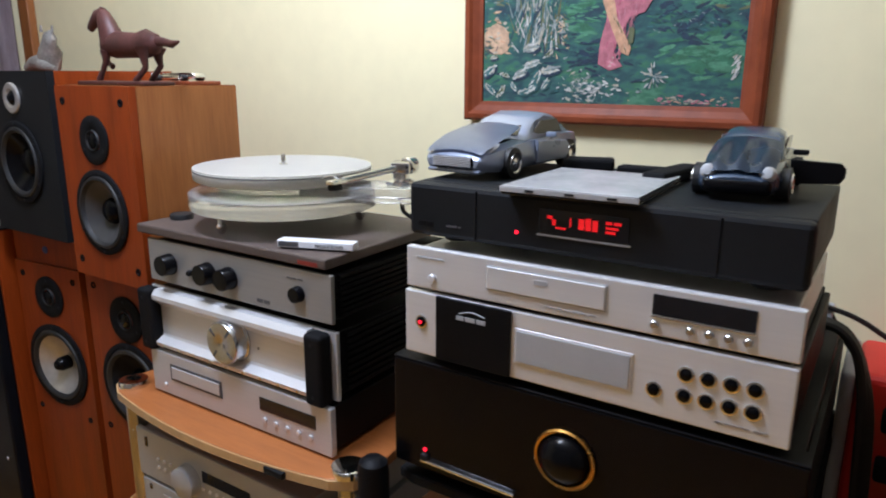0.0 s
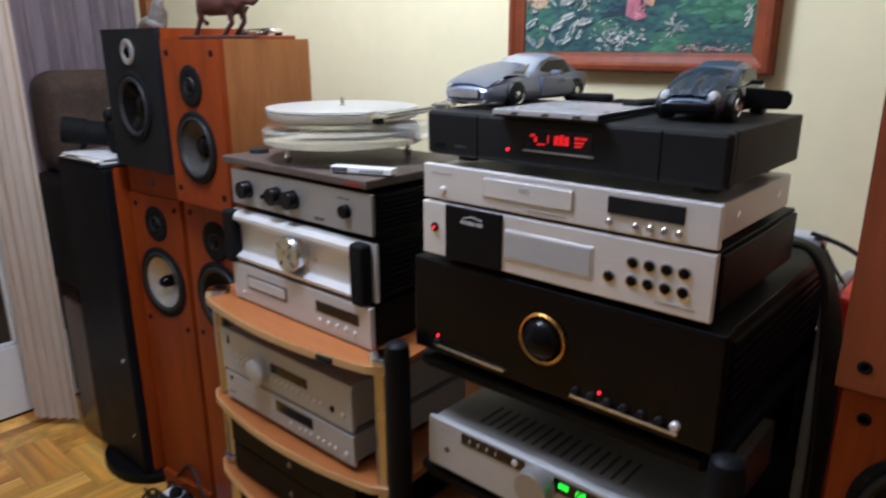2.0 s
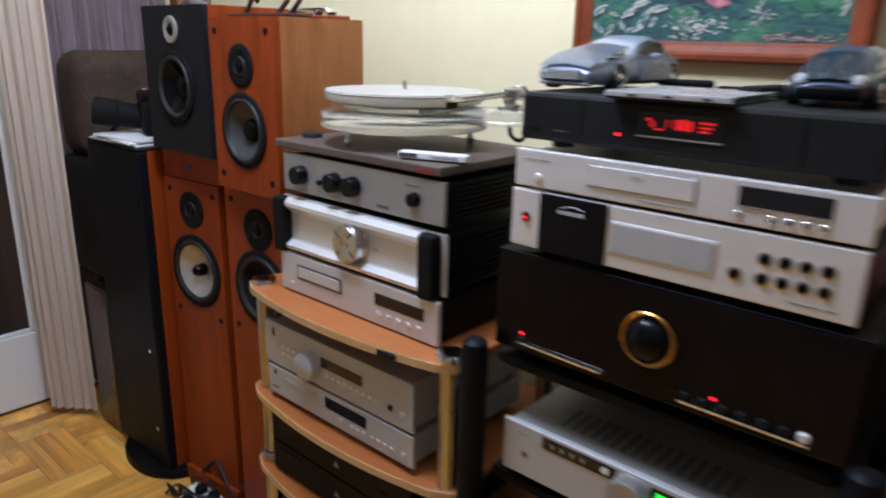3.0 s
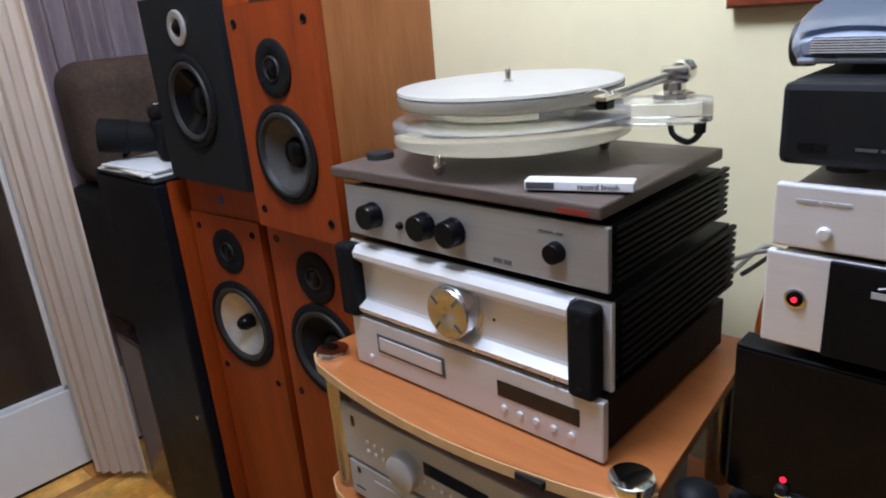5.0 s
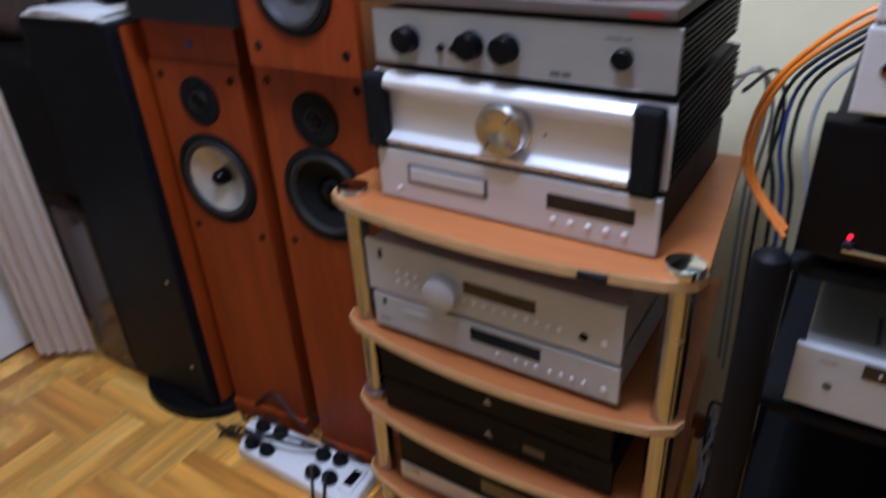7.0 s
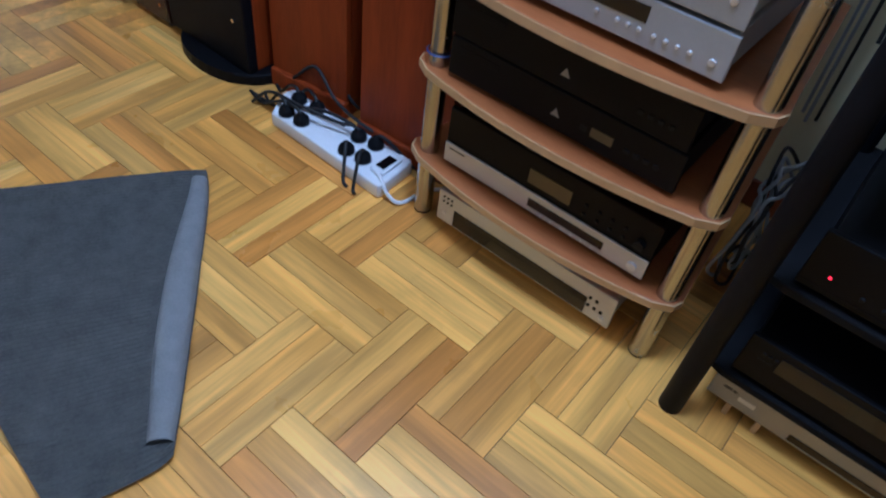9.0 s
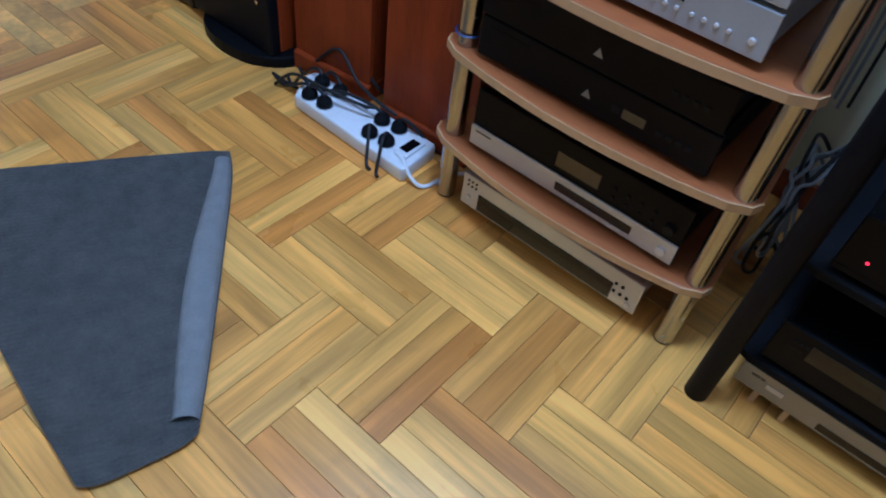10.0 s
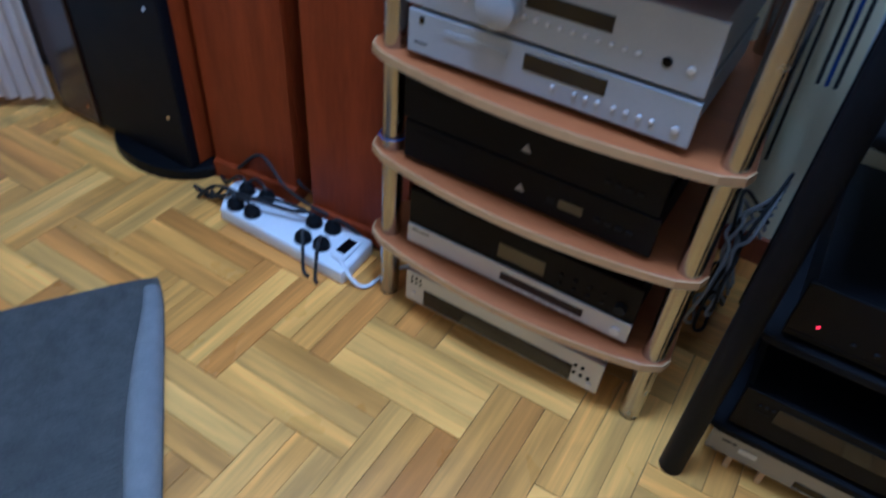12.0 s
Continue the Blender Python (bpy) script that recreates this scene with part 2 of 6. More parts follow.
def lathe(profile, centre, axis="z", seg=32, bm=None, caps=True):
    """Turn (radius, height) pairs round an axis; for 'y' the height runs towards -y."""
    bm = bm or bmesh.new()
    m = Matrix.Translation(centre) @ AXES[axis] if isinstance(axis, str) else Matrix.Translation(centre) @ axis
    rings = []
    for r, h in profile:
        if r < 1e-6:
            rings.append([bm.verts.new(m @ Vector((0, 0, h)))])
        else:
            rings.append([bm.verts.new(m @ Vector((r * math.cos(2 * math.pi * i / seg), r * math.sin(2 * math.pi * i / seg), h))) for i in range(seg)])
    for a, b in zip(rings, rings[1:]):
        for i in range(seg):
            j = (i + 1) % seg
            va = [a[0]] if len(a) == 1 else [a[i], a[j]]
            vb = [b[0]] if len(b) == 1 else [b[j], b[i]]
            if len(va) + len(vb) > 2:
                bm.faces.new(va + vb)
    for ring, flip in ((rings[0], True), (rings[-1], False)):
        if caps and len(ring) > 2:
            bm.faces.new(ring[::-1] if flip else ring)
    return bm


def disc(x, y, z, r, h, axis="y", seg=20, bevel=0.0, bm=None):
    """A capped cylinder from its base plane outward by h, with a small rounded rim."""
    b = min(bevel, r * 0.4, abs(h) * 0.45)
    prof = [(r, 0), (r, h - b), (r - b * 0.3, h - b * 0.3), (r - b, h)] if b else [(r, 0), (r, h)]
    return lathe(prof, (x, y, z), axis, seg, bm)


def tube(points, r, seg=8, steps=6, bm=None):
    bm = bm or bmesh.new()
    p = [Vector(q) for q in points]
    ext = [p[0] * 2 - p[1]] + p + [p[-1] * 2 - p[-2]]
    line = []
    for i in range(1, len(ext) - 2):
        a, b, c, d = ext[i - 1:i + 3]
        for k in range(steps):
            t = k / steps
            line.append(0.5 * (2 * b + (c - a) * t + (2 * a - 5 * b + 4 * c - d) * t * t + (3 * b - a - 3 * c + d) * t ** 3))
    line.append(p[-1])
    up, rings = Vector((0.31, 0.17, 0.93)), []
    for i, q in enumerate(line):
        d = (line[min(i + 1, len(line) - 1)] - line[max(i - 1, 0)]).normalized()
        u = d.cross(up)
        u = u.normalized() if u.length > 1e-4 else Vector((1, 0, 0))
        w = d.cross(u).normalized()
        rings.append([bm.verts.new(q + r * (math.cos(2 * math.pi * k / seg) * u + math.sin(2 * math.pi * k / seg) * w)) for k in range(seg)])
    for a, b in zip(rings, rings[1:]):
        for k in range(seg):
            bm.faces.new((a[k], a[(k + 1) % seg], b[(k + 1) % seg], b[k]))
    bm.faces.new(rings[0][::-1])
    bm.faces.new(rings[-1])
    return bm


def slab(outline, z0, z1, bevel=0.0, seg=2):
    """An upright prism on a plan outline."""
    bm = bmesh.new()
    lo = [bm.verts.new((x, y, z0)) for x, y in outline]
    hi = [bm.verts.new((x, y, z1)) for x, y in outline]
    n = len(outline)
    bm.faces.new(lo[::-1])
    bm.faces.new(hi)
    for i in range(n):
        bm.faces.new((lo[i], lo[(i + 1) % n], hi[(i + 1) % n], hi[i]))
    if bevel:
        es = [e for e in bm.edges if abs(e.verts[0].co.z - e.verts[1].co.z) < 1e-6]
        bmesh.ops.bevel(bm, geom=es, offset=bevel, segments=seg, affect="EDGES", profile=0.5)
    return bm


def turned(bm, centre, degrees):
    c = Matrix.Translation(centre)
    bm.transform(c @ Matrix.Rotation(radians(degrees), 4, "Z") @ c.inverted())
    return bm


def lettering(text, size, m, depth=0.0004):
    """Raised letters in the built-in font, as a bmesh; the text's own x runs along m's x."""
    cu = bpy.data.curves.new("lettering", "FONT")
    cu.body, cu.size, cu.extrude, cu.align_x, cu.align_y, cu.resolution_u = text, size, depth, "CENTER", "CENTER", 2
    ob = new("lettering", cu)
    me = bpy.data.meshes.new_from_object(ob.evaluated_get(bpy.context.evaluated_depsgraph_get()))
    bm = bmesh.new()
    bm.from_mesh(me)
    bm.transform(m)
    bpy.data.objects.remove(ob)
    bpy.data.meshes.remove(me)
    bpy.data.curves.remove(cu)
    return bm


def bars(x0, x1, y, z, h, words, bm=None):
    """A line of unreadable print: thin bars on a front plane y."""
    bm = bm or bmesh.new()
    rnd = random.Random(int(abs(x0) * 1e4))
    cuts = sorted(rnd.random() for _ in range(words - 1))
    edge = [0] + cuts + [1]
    for a, b in zip(edge, edge[1:]):
        w = (b - a) * (x1 - x0)
        box(x0 + a * (x1 - x0), x0 + a * (x1 - x0) + w * 0.86, y - 0.0008, y + 0.001, z - h / 2, z + h / 2, bm=bm)
    return bm


# ---- the room ----
XL, XR, YB, YF, ZC = -2.5, 1.7, 1.29, -2.3, 2.6
tagged(part("floor", box(XL - 0.15, XR + 0.15, YF - 0.15, YB + 0.15, -0.12, -0.004), GROUT), "oak parquet floor laid in triple-strip herringbone", "floor", kind="structure")
tagged(part("wall_north", box(XL - 0.15, XR + 0.15, YB, YB + 0.15, -0.004, ZC), WALL), "pale yellow painted plaster wall", "wall", kind="structure")
# East and south walls stay out of view; their dark colour weakens the bounce.
tagged(part("wall_east", box(XR, XR + 0.15, YF, YB, -0.004, ZC), PLAIN), "unseen plaster wall, darkened to cut bounced light", "wall", kind="structure")
tagged(part("wall_south", box(XL - 0.15, XR + 0.15, YF - 0.15, YF, -0.004, ZC), PLAIN), "unseen plaster wall, darkened to cut bounced light", "wall", kind="structure")
tagged(part("ceiling", box(XL - 0.15, XR + 0.15, YF - 0.15, YB + 0.15, ZC, ZC + 0.1), CEIL), "white painted ceiling", "ceiling", kind="structure")
DY0, DY1, DZ = -0.25, 0.98, 2.1
west = box(XL - 0.15, XL, YF, DY0, -0.004, ZC)
box(XL - 0.15, XL, DY1, YB, -0.004, ZC, bm=west)
box(XL - 0.15, XL, DY0, DY1, DZ, ZC, bm=west)
tagged(part("wall_west", west, WALL), "pale yellow painted plaster wall with a door opening", "wall", kind="structure")
tagged(part("baseboard", box(-2.49, XR, YB - 0.015, YB, 0.0, 0.07, 0.003), DARKWOOD), "brown wooden baseboard", "baseboard", kind="structure")


def glazed_door():
    d = thing("door_1", (XL, 0.4, 0), "white painted balcony door with a dark glass pane", "door", kind="structure")
    y0, y1, g0, g1, gz0 = DY0 + 0.04, 0.90, -0.10, 0.66, 0.28
    bm = box(XL - 0.05, XL + 0.002, y0, g0, 0.01, DZ - 0.05, 0.003)
    box(XL - 0.05, XL + 0.002, g1, y1, 0.01, DZ - 0.05, 0.003, bm)
    box(XL - 0.05, XL + 0.002, g0, g1, 0.01, gz0, 0.003, bm)
    box(XL - 0.05, XL + 0.002, g0, g1, DZ - 0.17, DZ - 0.05, 0.003, bm)
    part("door_leaf", bm, DOORWHITE, d)
    fr = box(XL - 0.12, XL + 0.012, DY0, DY0 + 0.038, 0, DZ)
    box(XL - 0.12, XL + 0.012, 0.903, DY1, 0, DZ, bm=fr)
    box(XL - 0.12, XL + 0.012, DY0, DY1, DZ - 0.048, DZ, bm=fr)
    part("door_frame", fr, DOORWHITE, d)
    part("pane", box(XL - 0.03, XL - 0.022, g0, g1, gz0, DZ - 0.17), GLASS, d, "dark glass pane")
    bead = bmesh.new()
    for a, b, c, e in ((g0, g0 + 0.015, gz0, DZ - 0.17), (g1 - 0.015, g1, gz0, DZ - 0.17), (g0, g1, gz0, gz0 + 0.015)):
        box(XL - 0.021, XL - 0.006, a, b, c, e, 0.003, bead)
    part("bead", bead, DOORWHITE, d)


glazed_door()


def hanging(name, label, mat, p0, p1, z0, z1, folds, depth, flare=1.0, cat="curtain"):
    """A pleated curtain between two plan points."""
    a, b = Vector((*p0, 0)), Vector((*p1, 0))
    along = (b - a)
    side = Vector((-along.y, along.x, 0)).normalized()
    n, rows = folds * 10, 14
    bm = bmesh.new()
    mid = (a + b) / 2
    grid = []
    for j in range(rows + 1):
        v = j / rows
        row = []
        for i in range(n + 1):
            u = i / n
            p = a + along * u
            p = mid + (p - mid) * (1 + (flare - 1) * (1 - v))
            ph = u * folds * 2 * math.pi
            d = depth * (math.sin(ph) + 0.35 * math.sin(ph * 1.7 + 2 + v) + 0.2 * math.sin(ph * 0.37 + 5 * v))
            row.append(bm.verts.new((p + side * d + Vector((0, 0, z0 + (z1 - z0) * v)))))
        grid.append(row)
    for j in range(rows):
        for i in range(n):
            bm.faces.new((grid[j][i], grid[j][i + 1], grid[j + 1][i + 1], grid[j + 1][i]))
    bmesh.ops.solidify(bm, geom=bm.faces[:], thickness=0.003)
    return tagged(part(name, bm, mat, smooth=True), label, cat)


hanging("curtain", "cream sheer curtain gathered beside the balcony door, reaching the floor", SHEER, (-2.375, 0.635), (-2.24, 0.74), 0.035, 2.35, 5, 0.006)
hanging("drape", "lilac grey patterned drape hanging in the room corner", LILAC, (-2.46, 0.80), (-2.46, 1.24), 0.3, 2.35, 8, 0.014)
tagged(part("corner_trim", box(-2.47, -2.41, 1.262, 1.289, 0.07, ZC - 0.002, 0.004), GOLDLIT), "golden brown wooden trim in the room corner", "trim", kind="structure")
tagged(part("curtain_rail", box(-2.46, -2.38, 0.3, 1.26, 2.35, 2.38, 0.004), DOORWHITE), "white ceiling curtain rail", "curtain rail", kind="structure")

# ---- loudspeakers ----


def driver(parent, x, y, z, r, kind, yaw=0.0, about=None):
    """A drive unit set in a front plane y: frame ring, surround, cone, dust cap or phase plug."""
    def put(name, bm, mat, par, lab=""):
        if yaw:
            turned(bm, about, yaw)
        return part(name, bm, mat, par, lab, smooth=True)
    if kind == "tweeter":
        p = put("tweeter", lathe([(r, 0), (r, 0.003), (r * 0.94, 0.0045), (r * 0.5, 0.004), (r * 0.42, -0.001 + 0.002)], (x, y, z), "y", 40, caps=False), MATTE, parent)
        put("dome", lathe([(r * 0.33, 0.002), (r * 0.3, 0.006), (r * 0.18, 0.0085), (0, 0.0095)], (x, y, z), "y", 24, caps=False), GLOSS, p, "glossy tweeter dome")
        put("ridge", lathe([(r * 0.44, 0.003), (r * 0.42, 0.0065), (r * 0.38, 0.0065), (r * 0.36, 0.002)], (x, y, z), "y", 32, caps=False), RUBBER, p)
        for k in range(3):
            a = radians(90 + 120 * k)
            put("screw", disc(x + r * 0.8 * math.cos(a), y - 0.004, z + r * 0.8 * math.sin(a), 0.0032, 0.0012, seg=10), CHARCOAL, p)
        return p
    if kind == "horn":
        p = put("tweeter", lathe([(r, 0), (r, 0.003), (r * 0.93, 0.005), (r * 0.62, 0.005), (r * 0.52, 0.001), (r * 0.4, 0.0)], (x, y, z), "y", 40, caps=False), ALUCONE, parent, "silver tweeter ring")
        put("dome", lathe([(r * 0.5, 0.001), (r * 0.42, 0.004), (r * 0.2, 0.009), (0, 0.011)], (x, y, z), "y", 24, caps=False), GLOSS, p, "dark tweeter dome")
        return p
    cone, plug = {"grey": (CONE, "cap"), "silver": (ALUCONE, "plug"), "black": (GLOSS, "cap"), "dark": (MATTE, "cap")}[kind]
    p = put("woofer", lathe([(r, 0), (r, 0.004), (r * 0.975, 0.0055), (r * 0.88, 0.0055), (r * 0.87, 0.001)], (x, y, z), "y", 48, caps=False), MATTE, parent)
    put("surround", lathe([(r * 0.875, 0.002), (r * 0.84, 0.0075), (r * 0.78, 0.008), (r * 0.72, 0.003), (r * 0.715, 0.0)], (x, y, z), "y", 48, caps=False), RUBBER, p, "rubber surround")
    put("cone", lathe([(r * 0.72, 0.0015), (r * 0.55, -0.010), (r * 0.36, -0.020), (r * 0.2, -0.026), (0, -0.027)], (x, y, z), "y", 48, caps=False), cone, p)
    if plug == "plug":
        put("phase_plug", lathe([(r * 0.17, -0.024), (r * 0.165, -0.004), (r * 0.1, 0.008), (0, 0.013)], (x, y, z), "y", 24, caps=False), GLOSS, p, "pointed phase plug")
    else:
        q = 0.32 if kind != "black" else 0.36
        put("dust_cap", lathe([(r * q, -0.021), (r * q * 0.85, -0.012), (r * q * 0.5, -0.006), (0, -0.004)], (x, y, z), "y", 24, caps=False), GLOSS, p)
    for k in range(6):
        a = radians(30 + 60 * k)
        put("screw", disc(x + r * 0.93 * math.cos(a), y - 0.0055, z + r * 0.93 * math.sin(a), 0.0034, 0.0012, seg=8), CHARCOAL, p)
    return p


def wood_speaker(name, label, cx, y, w, depth, z0, z1, side, front, tz, tr, wz, wr, kind, yaw=0.0, lip=0.002, group="", screws=True, badge=None, plinth=False, front_top=None):
    t = thing(name, (cx, y + depth / 2, z0), label, "loudspeaker", group)
    c = (cx, y + depth / 2, z0)
    x0, x1 = cx - w / 2, cx + w / 2
    zt = front_top or z1

    def put(nm, bm, mat, par=t, lab="", smooth=False):
        if yaw:
            turned(bm, c, yaw)
        return part(nm, bm, mat, par, lab, smooth)
    shell = box(x0, x1, y + 0.016, y + depth, z0, z1)
    bmesh.ops.delete(shell, geom=[f for f in shell.faces if f.normal.y < -0.9], context="FACES")
    bmesh.ops.bevel(shell, geom=[e for e in shell.edges if len(e.link_faces) == 2], offset=0.002, segments=2, affect="EDGES")
    put("cabinet", shell, side)
    # baffle built of strips round the woofer's pocket
    f = box(x0 + lip * 0.3, x1 - lip * 0.3, y, y + 0.0155, z0 + 0.004, wz - wr * 0.9)
    box(x0 + lip * 0.3, x1 - lip * 0.3, y, y + 0.0155, wz + wr * 0.9, zt - lip * 0.3, bm=f)
    pocket = bmesh.new()
    lip = 0.002
    hw, hh = w / 2 - lip * 0.3, wr * 0.9
    turn = sorted([2 * math.pi * k / 40 for k in range(40)] + [math.atan2(b * hh, a * hw) % (2 * math.pi) for a in (-1, 1) for b in (-1, 1)])
    n = len(turn)
    ring_in, ring_out = [], []
    for k in range(n):
        a = turn[k]
        ca, sa = math.cos(a), math.sin(a)
        ring_in.append((cx + wr * 0.88 * ca, wz + wr * 0.88 * sa))
        s = min((w / 2 - lip * 0.3) / max(abs(ca), 1e-6), wr * 0.9 / max(abs(sa), 1e-6))
        ring_out.append((cx + s * ca, wz + s * sa))
    rows = [[pocket.verts.new((px, yy, pz)) for px, pz in ring] for ring, yy in ((ring_out, y + 0.0155), (ring_out, y), (ring_in, y), (ring_in, y + 0.0155))]
    for a, b in zip(rows, rows[1:]):
        for k in range(n):
            pocket.faces.new((a[k], a[(k + 1) % n], b[(k + 1) % n], b[k]))
    me = bpy.data.meshes.new("strip")
    pocket.to_mesh(me)
    pocket.free()
    f.from_mesh(me)
    bpy.data.meshes.remove(me)
    put("baffle", f, front)
    if front_top:
        put("fascia", box(x0 + 0.0006, x1 - 0.0006, y + 0.005, y + 0.0155, zt + 0.0005, z1 - 0.0005, 0.001), side, t, "plain cherry top panel")
    put("pocket", lathe([(wr * 0.86, -0.0157), (wr * 0.86, -0.03), (0, -0.03)][::-1], (cx, y, wz), "y", 24, caps=False), MATTE)
    driver(t, cx, y - 0.0005, tz, tr, "tweeter" if kind != "black" else "horn", yaw, c)
    driver(t, cx, y - 0.0005, wz, wr, kind, yaw, c)
    if screws:
        for sx in (x0 + 0.026, x1 - 0.026):
            for sz in (wz - wr - 0.022, min(zt - 0.03, max(tz + tr, wz + wr) + 0.03)):
                put("grille_socket", lathe([(0.0075, 0), (0.0075, 0.0015), (0.005, 0.002), (0.004, 0.0)], (sx, y, sz), "y", 16), MATTE)
    if badge:
        put("badge", lathe([(0.009, 0), (0.009, 0.0015), (0.007, 0.002)], (cx, y + 0.005, badge), "y", 16), BLUEC, t, "small blue badge")
    if plinth:
        put("plinth", box(x0 - 0.002, x1 + 0.002, y - 0.012, y + depth, z0, z0 + 0.05, 0.006), side, t)
    return t


# floor-standing towers and the stacked boxes on them
wood_speaker("floor_speaker", "cherry floor-standing loudspeaker with a silver cone, under a black speaker", -1.590, 0.802, 0.235, 0.24, 0.0, 1.028, CHERRY, CHERRY, 0.872, 0.050, 0.700, 0.103,
             "silver", yaw=6, badge=0.985, plinth=True, front_top=0.95)
wood_speaker("floor_speaker", "cherry floor-standing loudspeaker with a dark cone, under another wooden speaker", -1.277, 0.80, 0.25, 0.28, 0.0, 0.970, CHERRY, CHERRY, 0.878, 0.051, 0.728, 0.097,
             "dark", plinth=True, yaw=4)
# Cabinet is a lighter, yellower cherry than the front: light put into the colour.
wood_speaker("bookshelf_speaker", "cherry bookshelf loudspeaker standing on a wooden tower, its sides coloured as lit", -1.24, 0.762, 0.245, 0.245, 0.974, 1.360, GOLDLIT, CHERRY, 1.258, 0.047, 1.118, 0.084, "grey")
wood_speaker("bookshelf_speaker", "large black-fronted bookshelf loudspeaker with a wooden case", -1.53, 0.762, 0.288, 0.29, 1.032, 1.387, CHERRY, CHARCOAL, 1.331, 0.032, 1.196, 0.088, "black", screws=False)

# the pair on the other side of the equipment
wood_speaker("floor_speaker", "cherry floor-standing loudspeaker beside the black equipment rack", 0.232, 0.760, 0.22, 0.28, 0.0, 0.975, CHERRY, CHERRY, 0.690, 0.042, 0.838, 0.088, "dark", plinth=True)
# Twin of the left bookshelf speaker; the darker wood holds its shade as colour.
wood_speaker("bookshelf_speaker", "bookshelf loudspeaker on a cherry tower, its wood coloured darker for shade", 0.238, 0.745, 0.245, 0.25, 0.979, 1.352, DARKWOOD, DARKWOOD, 1.258, 0.047, 1.118, 0.084, "grey")


def black_tower():
    t = thing("tower_speaker", (-1.89, 0.92, 0), "tall black tower loudspeaker with cherry sides on a black base", "loudspeaker")
    part("front", box(-2.04, -1.722, 0.735, 0.765, 0.03, 1.015, 0.006), POST, t, "black front panel")
    part("cabinet", box(-2.036, -1.724, 0.766, 0.90, 0.03, 1.017, 0.003), CHERRY, t)
    part("top_panel", box(-2.04, -1.722, 0.735, 0.90, 1.0175, 1.022, 0.002), BLACK, t)
    outline = [(-1.86 + 0.172 * math.cos(a), 0.80 + 0.115 * math.sin(a)) for a in [math.pi + k * math.pi / 16 for k in range(17)]] + [(-1.73, 0.90), (-2.03, 0.90)]
    part("base_plate", slab(outline, 0.0, 0.03, 0.006), BLACK, t)
    part("screw", disc(-1.765, 0.735, 0.42, 0.005, 0.002, seg=12), STEEL, t)
    part("screw", disc(-1.765, 0.735, 0.16, 0.005, 0.002, seg=12), STEEL, t)


black_tower()


def dark_box():
    t = thing("subwoofer", (-2.2, 0.9, 0), "dark glossy subwoofer box standing behind the curtain", "subwoofer")
    part("cabinet", box(-2.225, -2.07, 0.745, 1.1, 0.012, 0.52, 0.006), LILACBOX, t)
    for x in (-2.2, -2.09):
        for y in (0.77, 1.07):
            part("foot", disc(x, y, 0, 0.014, 0.012, "z", 12), RUBBER, t)
    part("badge", disc(-2.10, 0.7447, 0.06, 0.005, 0.001, seg=12), BRASS, t, "small gold badge")


dark_box()


def armchair():
    t = thing("armchair", (-2.24, 1.06, 0), "brown patterned upholstered armchair in the corner", "armchair")
    part("backrest", box(-2.435, -2.235, 0.80, 1.20, 0.92, 1.265, 0.07, seg=5), SOFA, t, smooth=True)
    part("seat", box(-2.43, -2.06, 0.775, 1.2, 0.53, 0.925, 0.04, seg=4), BLACK, t, "seat heaped with dark cloth", smooth=True)
    part("frame", box(-2.42, -2.24, 0.80, 1.2, 0.06, 0.532, 0.02), SOFA, t)
    for x in (-2.38, -2.26):
        for y in (0.86, 1.16):
            part("leg", box(x - 0.02, x + 0.02, y - 0.02, y + 0.02, 0, 0.06, 0.004), DARKWOOD, t)


armchair()


def books():
    t = thing("magazine_stack", (-1.9, 0.86, 1.022), "short stack of white magazines lying on the black tower speaker", "magazines")
    for k, (dx, a, w, mat) in enumerate(((0, 3, 0.27, PAPER), (0.012, -4, 0.255, PAPER), (0.03, 6, 0.235, WHITE))):
        part("magazine", turned(box(-2.03 + dx, -2.03 + dx + w, 0.745, 0.895, 1.022 + k * 0.006, 1.0275 + k * 0.006, 0.0015), (-1.9, 0.85, 1.03), a), mat, t)


books()


def dslr():
    t = thing("camera_body", (-1.9, 0.86, 1.041), "black photo camera with a long lens resting on magazines", "camera")
    c = (-1.9, 0.86, 1.041)
    part("body", turned(box(-1.95, -1.81, 0.84, 0.90, 1.041, 1.135, 0.012, seg=3), c, -20), MATTE, t, smooth=True)
    part("prism", turned(box(-1.905, -1.845, 0.835, 0.90, 1.13, 1.165, 0.014, seg=3), c, -20), MATTE, t, smooth=True)
    ax = Matrix.Rotation(radians(-35), 4, "Z") @ Matrix.Rotation(radians(82), 4, "X")
    lens = part("lens", lathe([(0.033, -0.02), (0.036, 0.02), (0.036, 0.05), (0.040, 0.055), (0.040, 0.12), (0.034, 0.122), (0.03, 0.11), (0, 0.108)], (-1.93, 0.85, 1.087), ax, 28), MATTE, t, smooth=True)
    part("strap", tube([(-1.95, 0.87, 1.12), (-2.01, 0.86, 1.10), (-2.04, 0.83, 1.05), (-2.0, 0.80, 1.045)], 0.006), MATTE, t, "black carrying strap", smooth=True)
    part("flash_shoe", turned(box(-1.89, -1.86, 0.85, 0.885, 1.164, 1.171, 0.002), c, -20), STEEL, t, "metal flash shoe")


dslr()

# ---- figures on the speakers ----


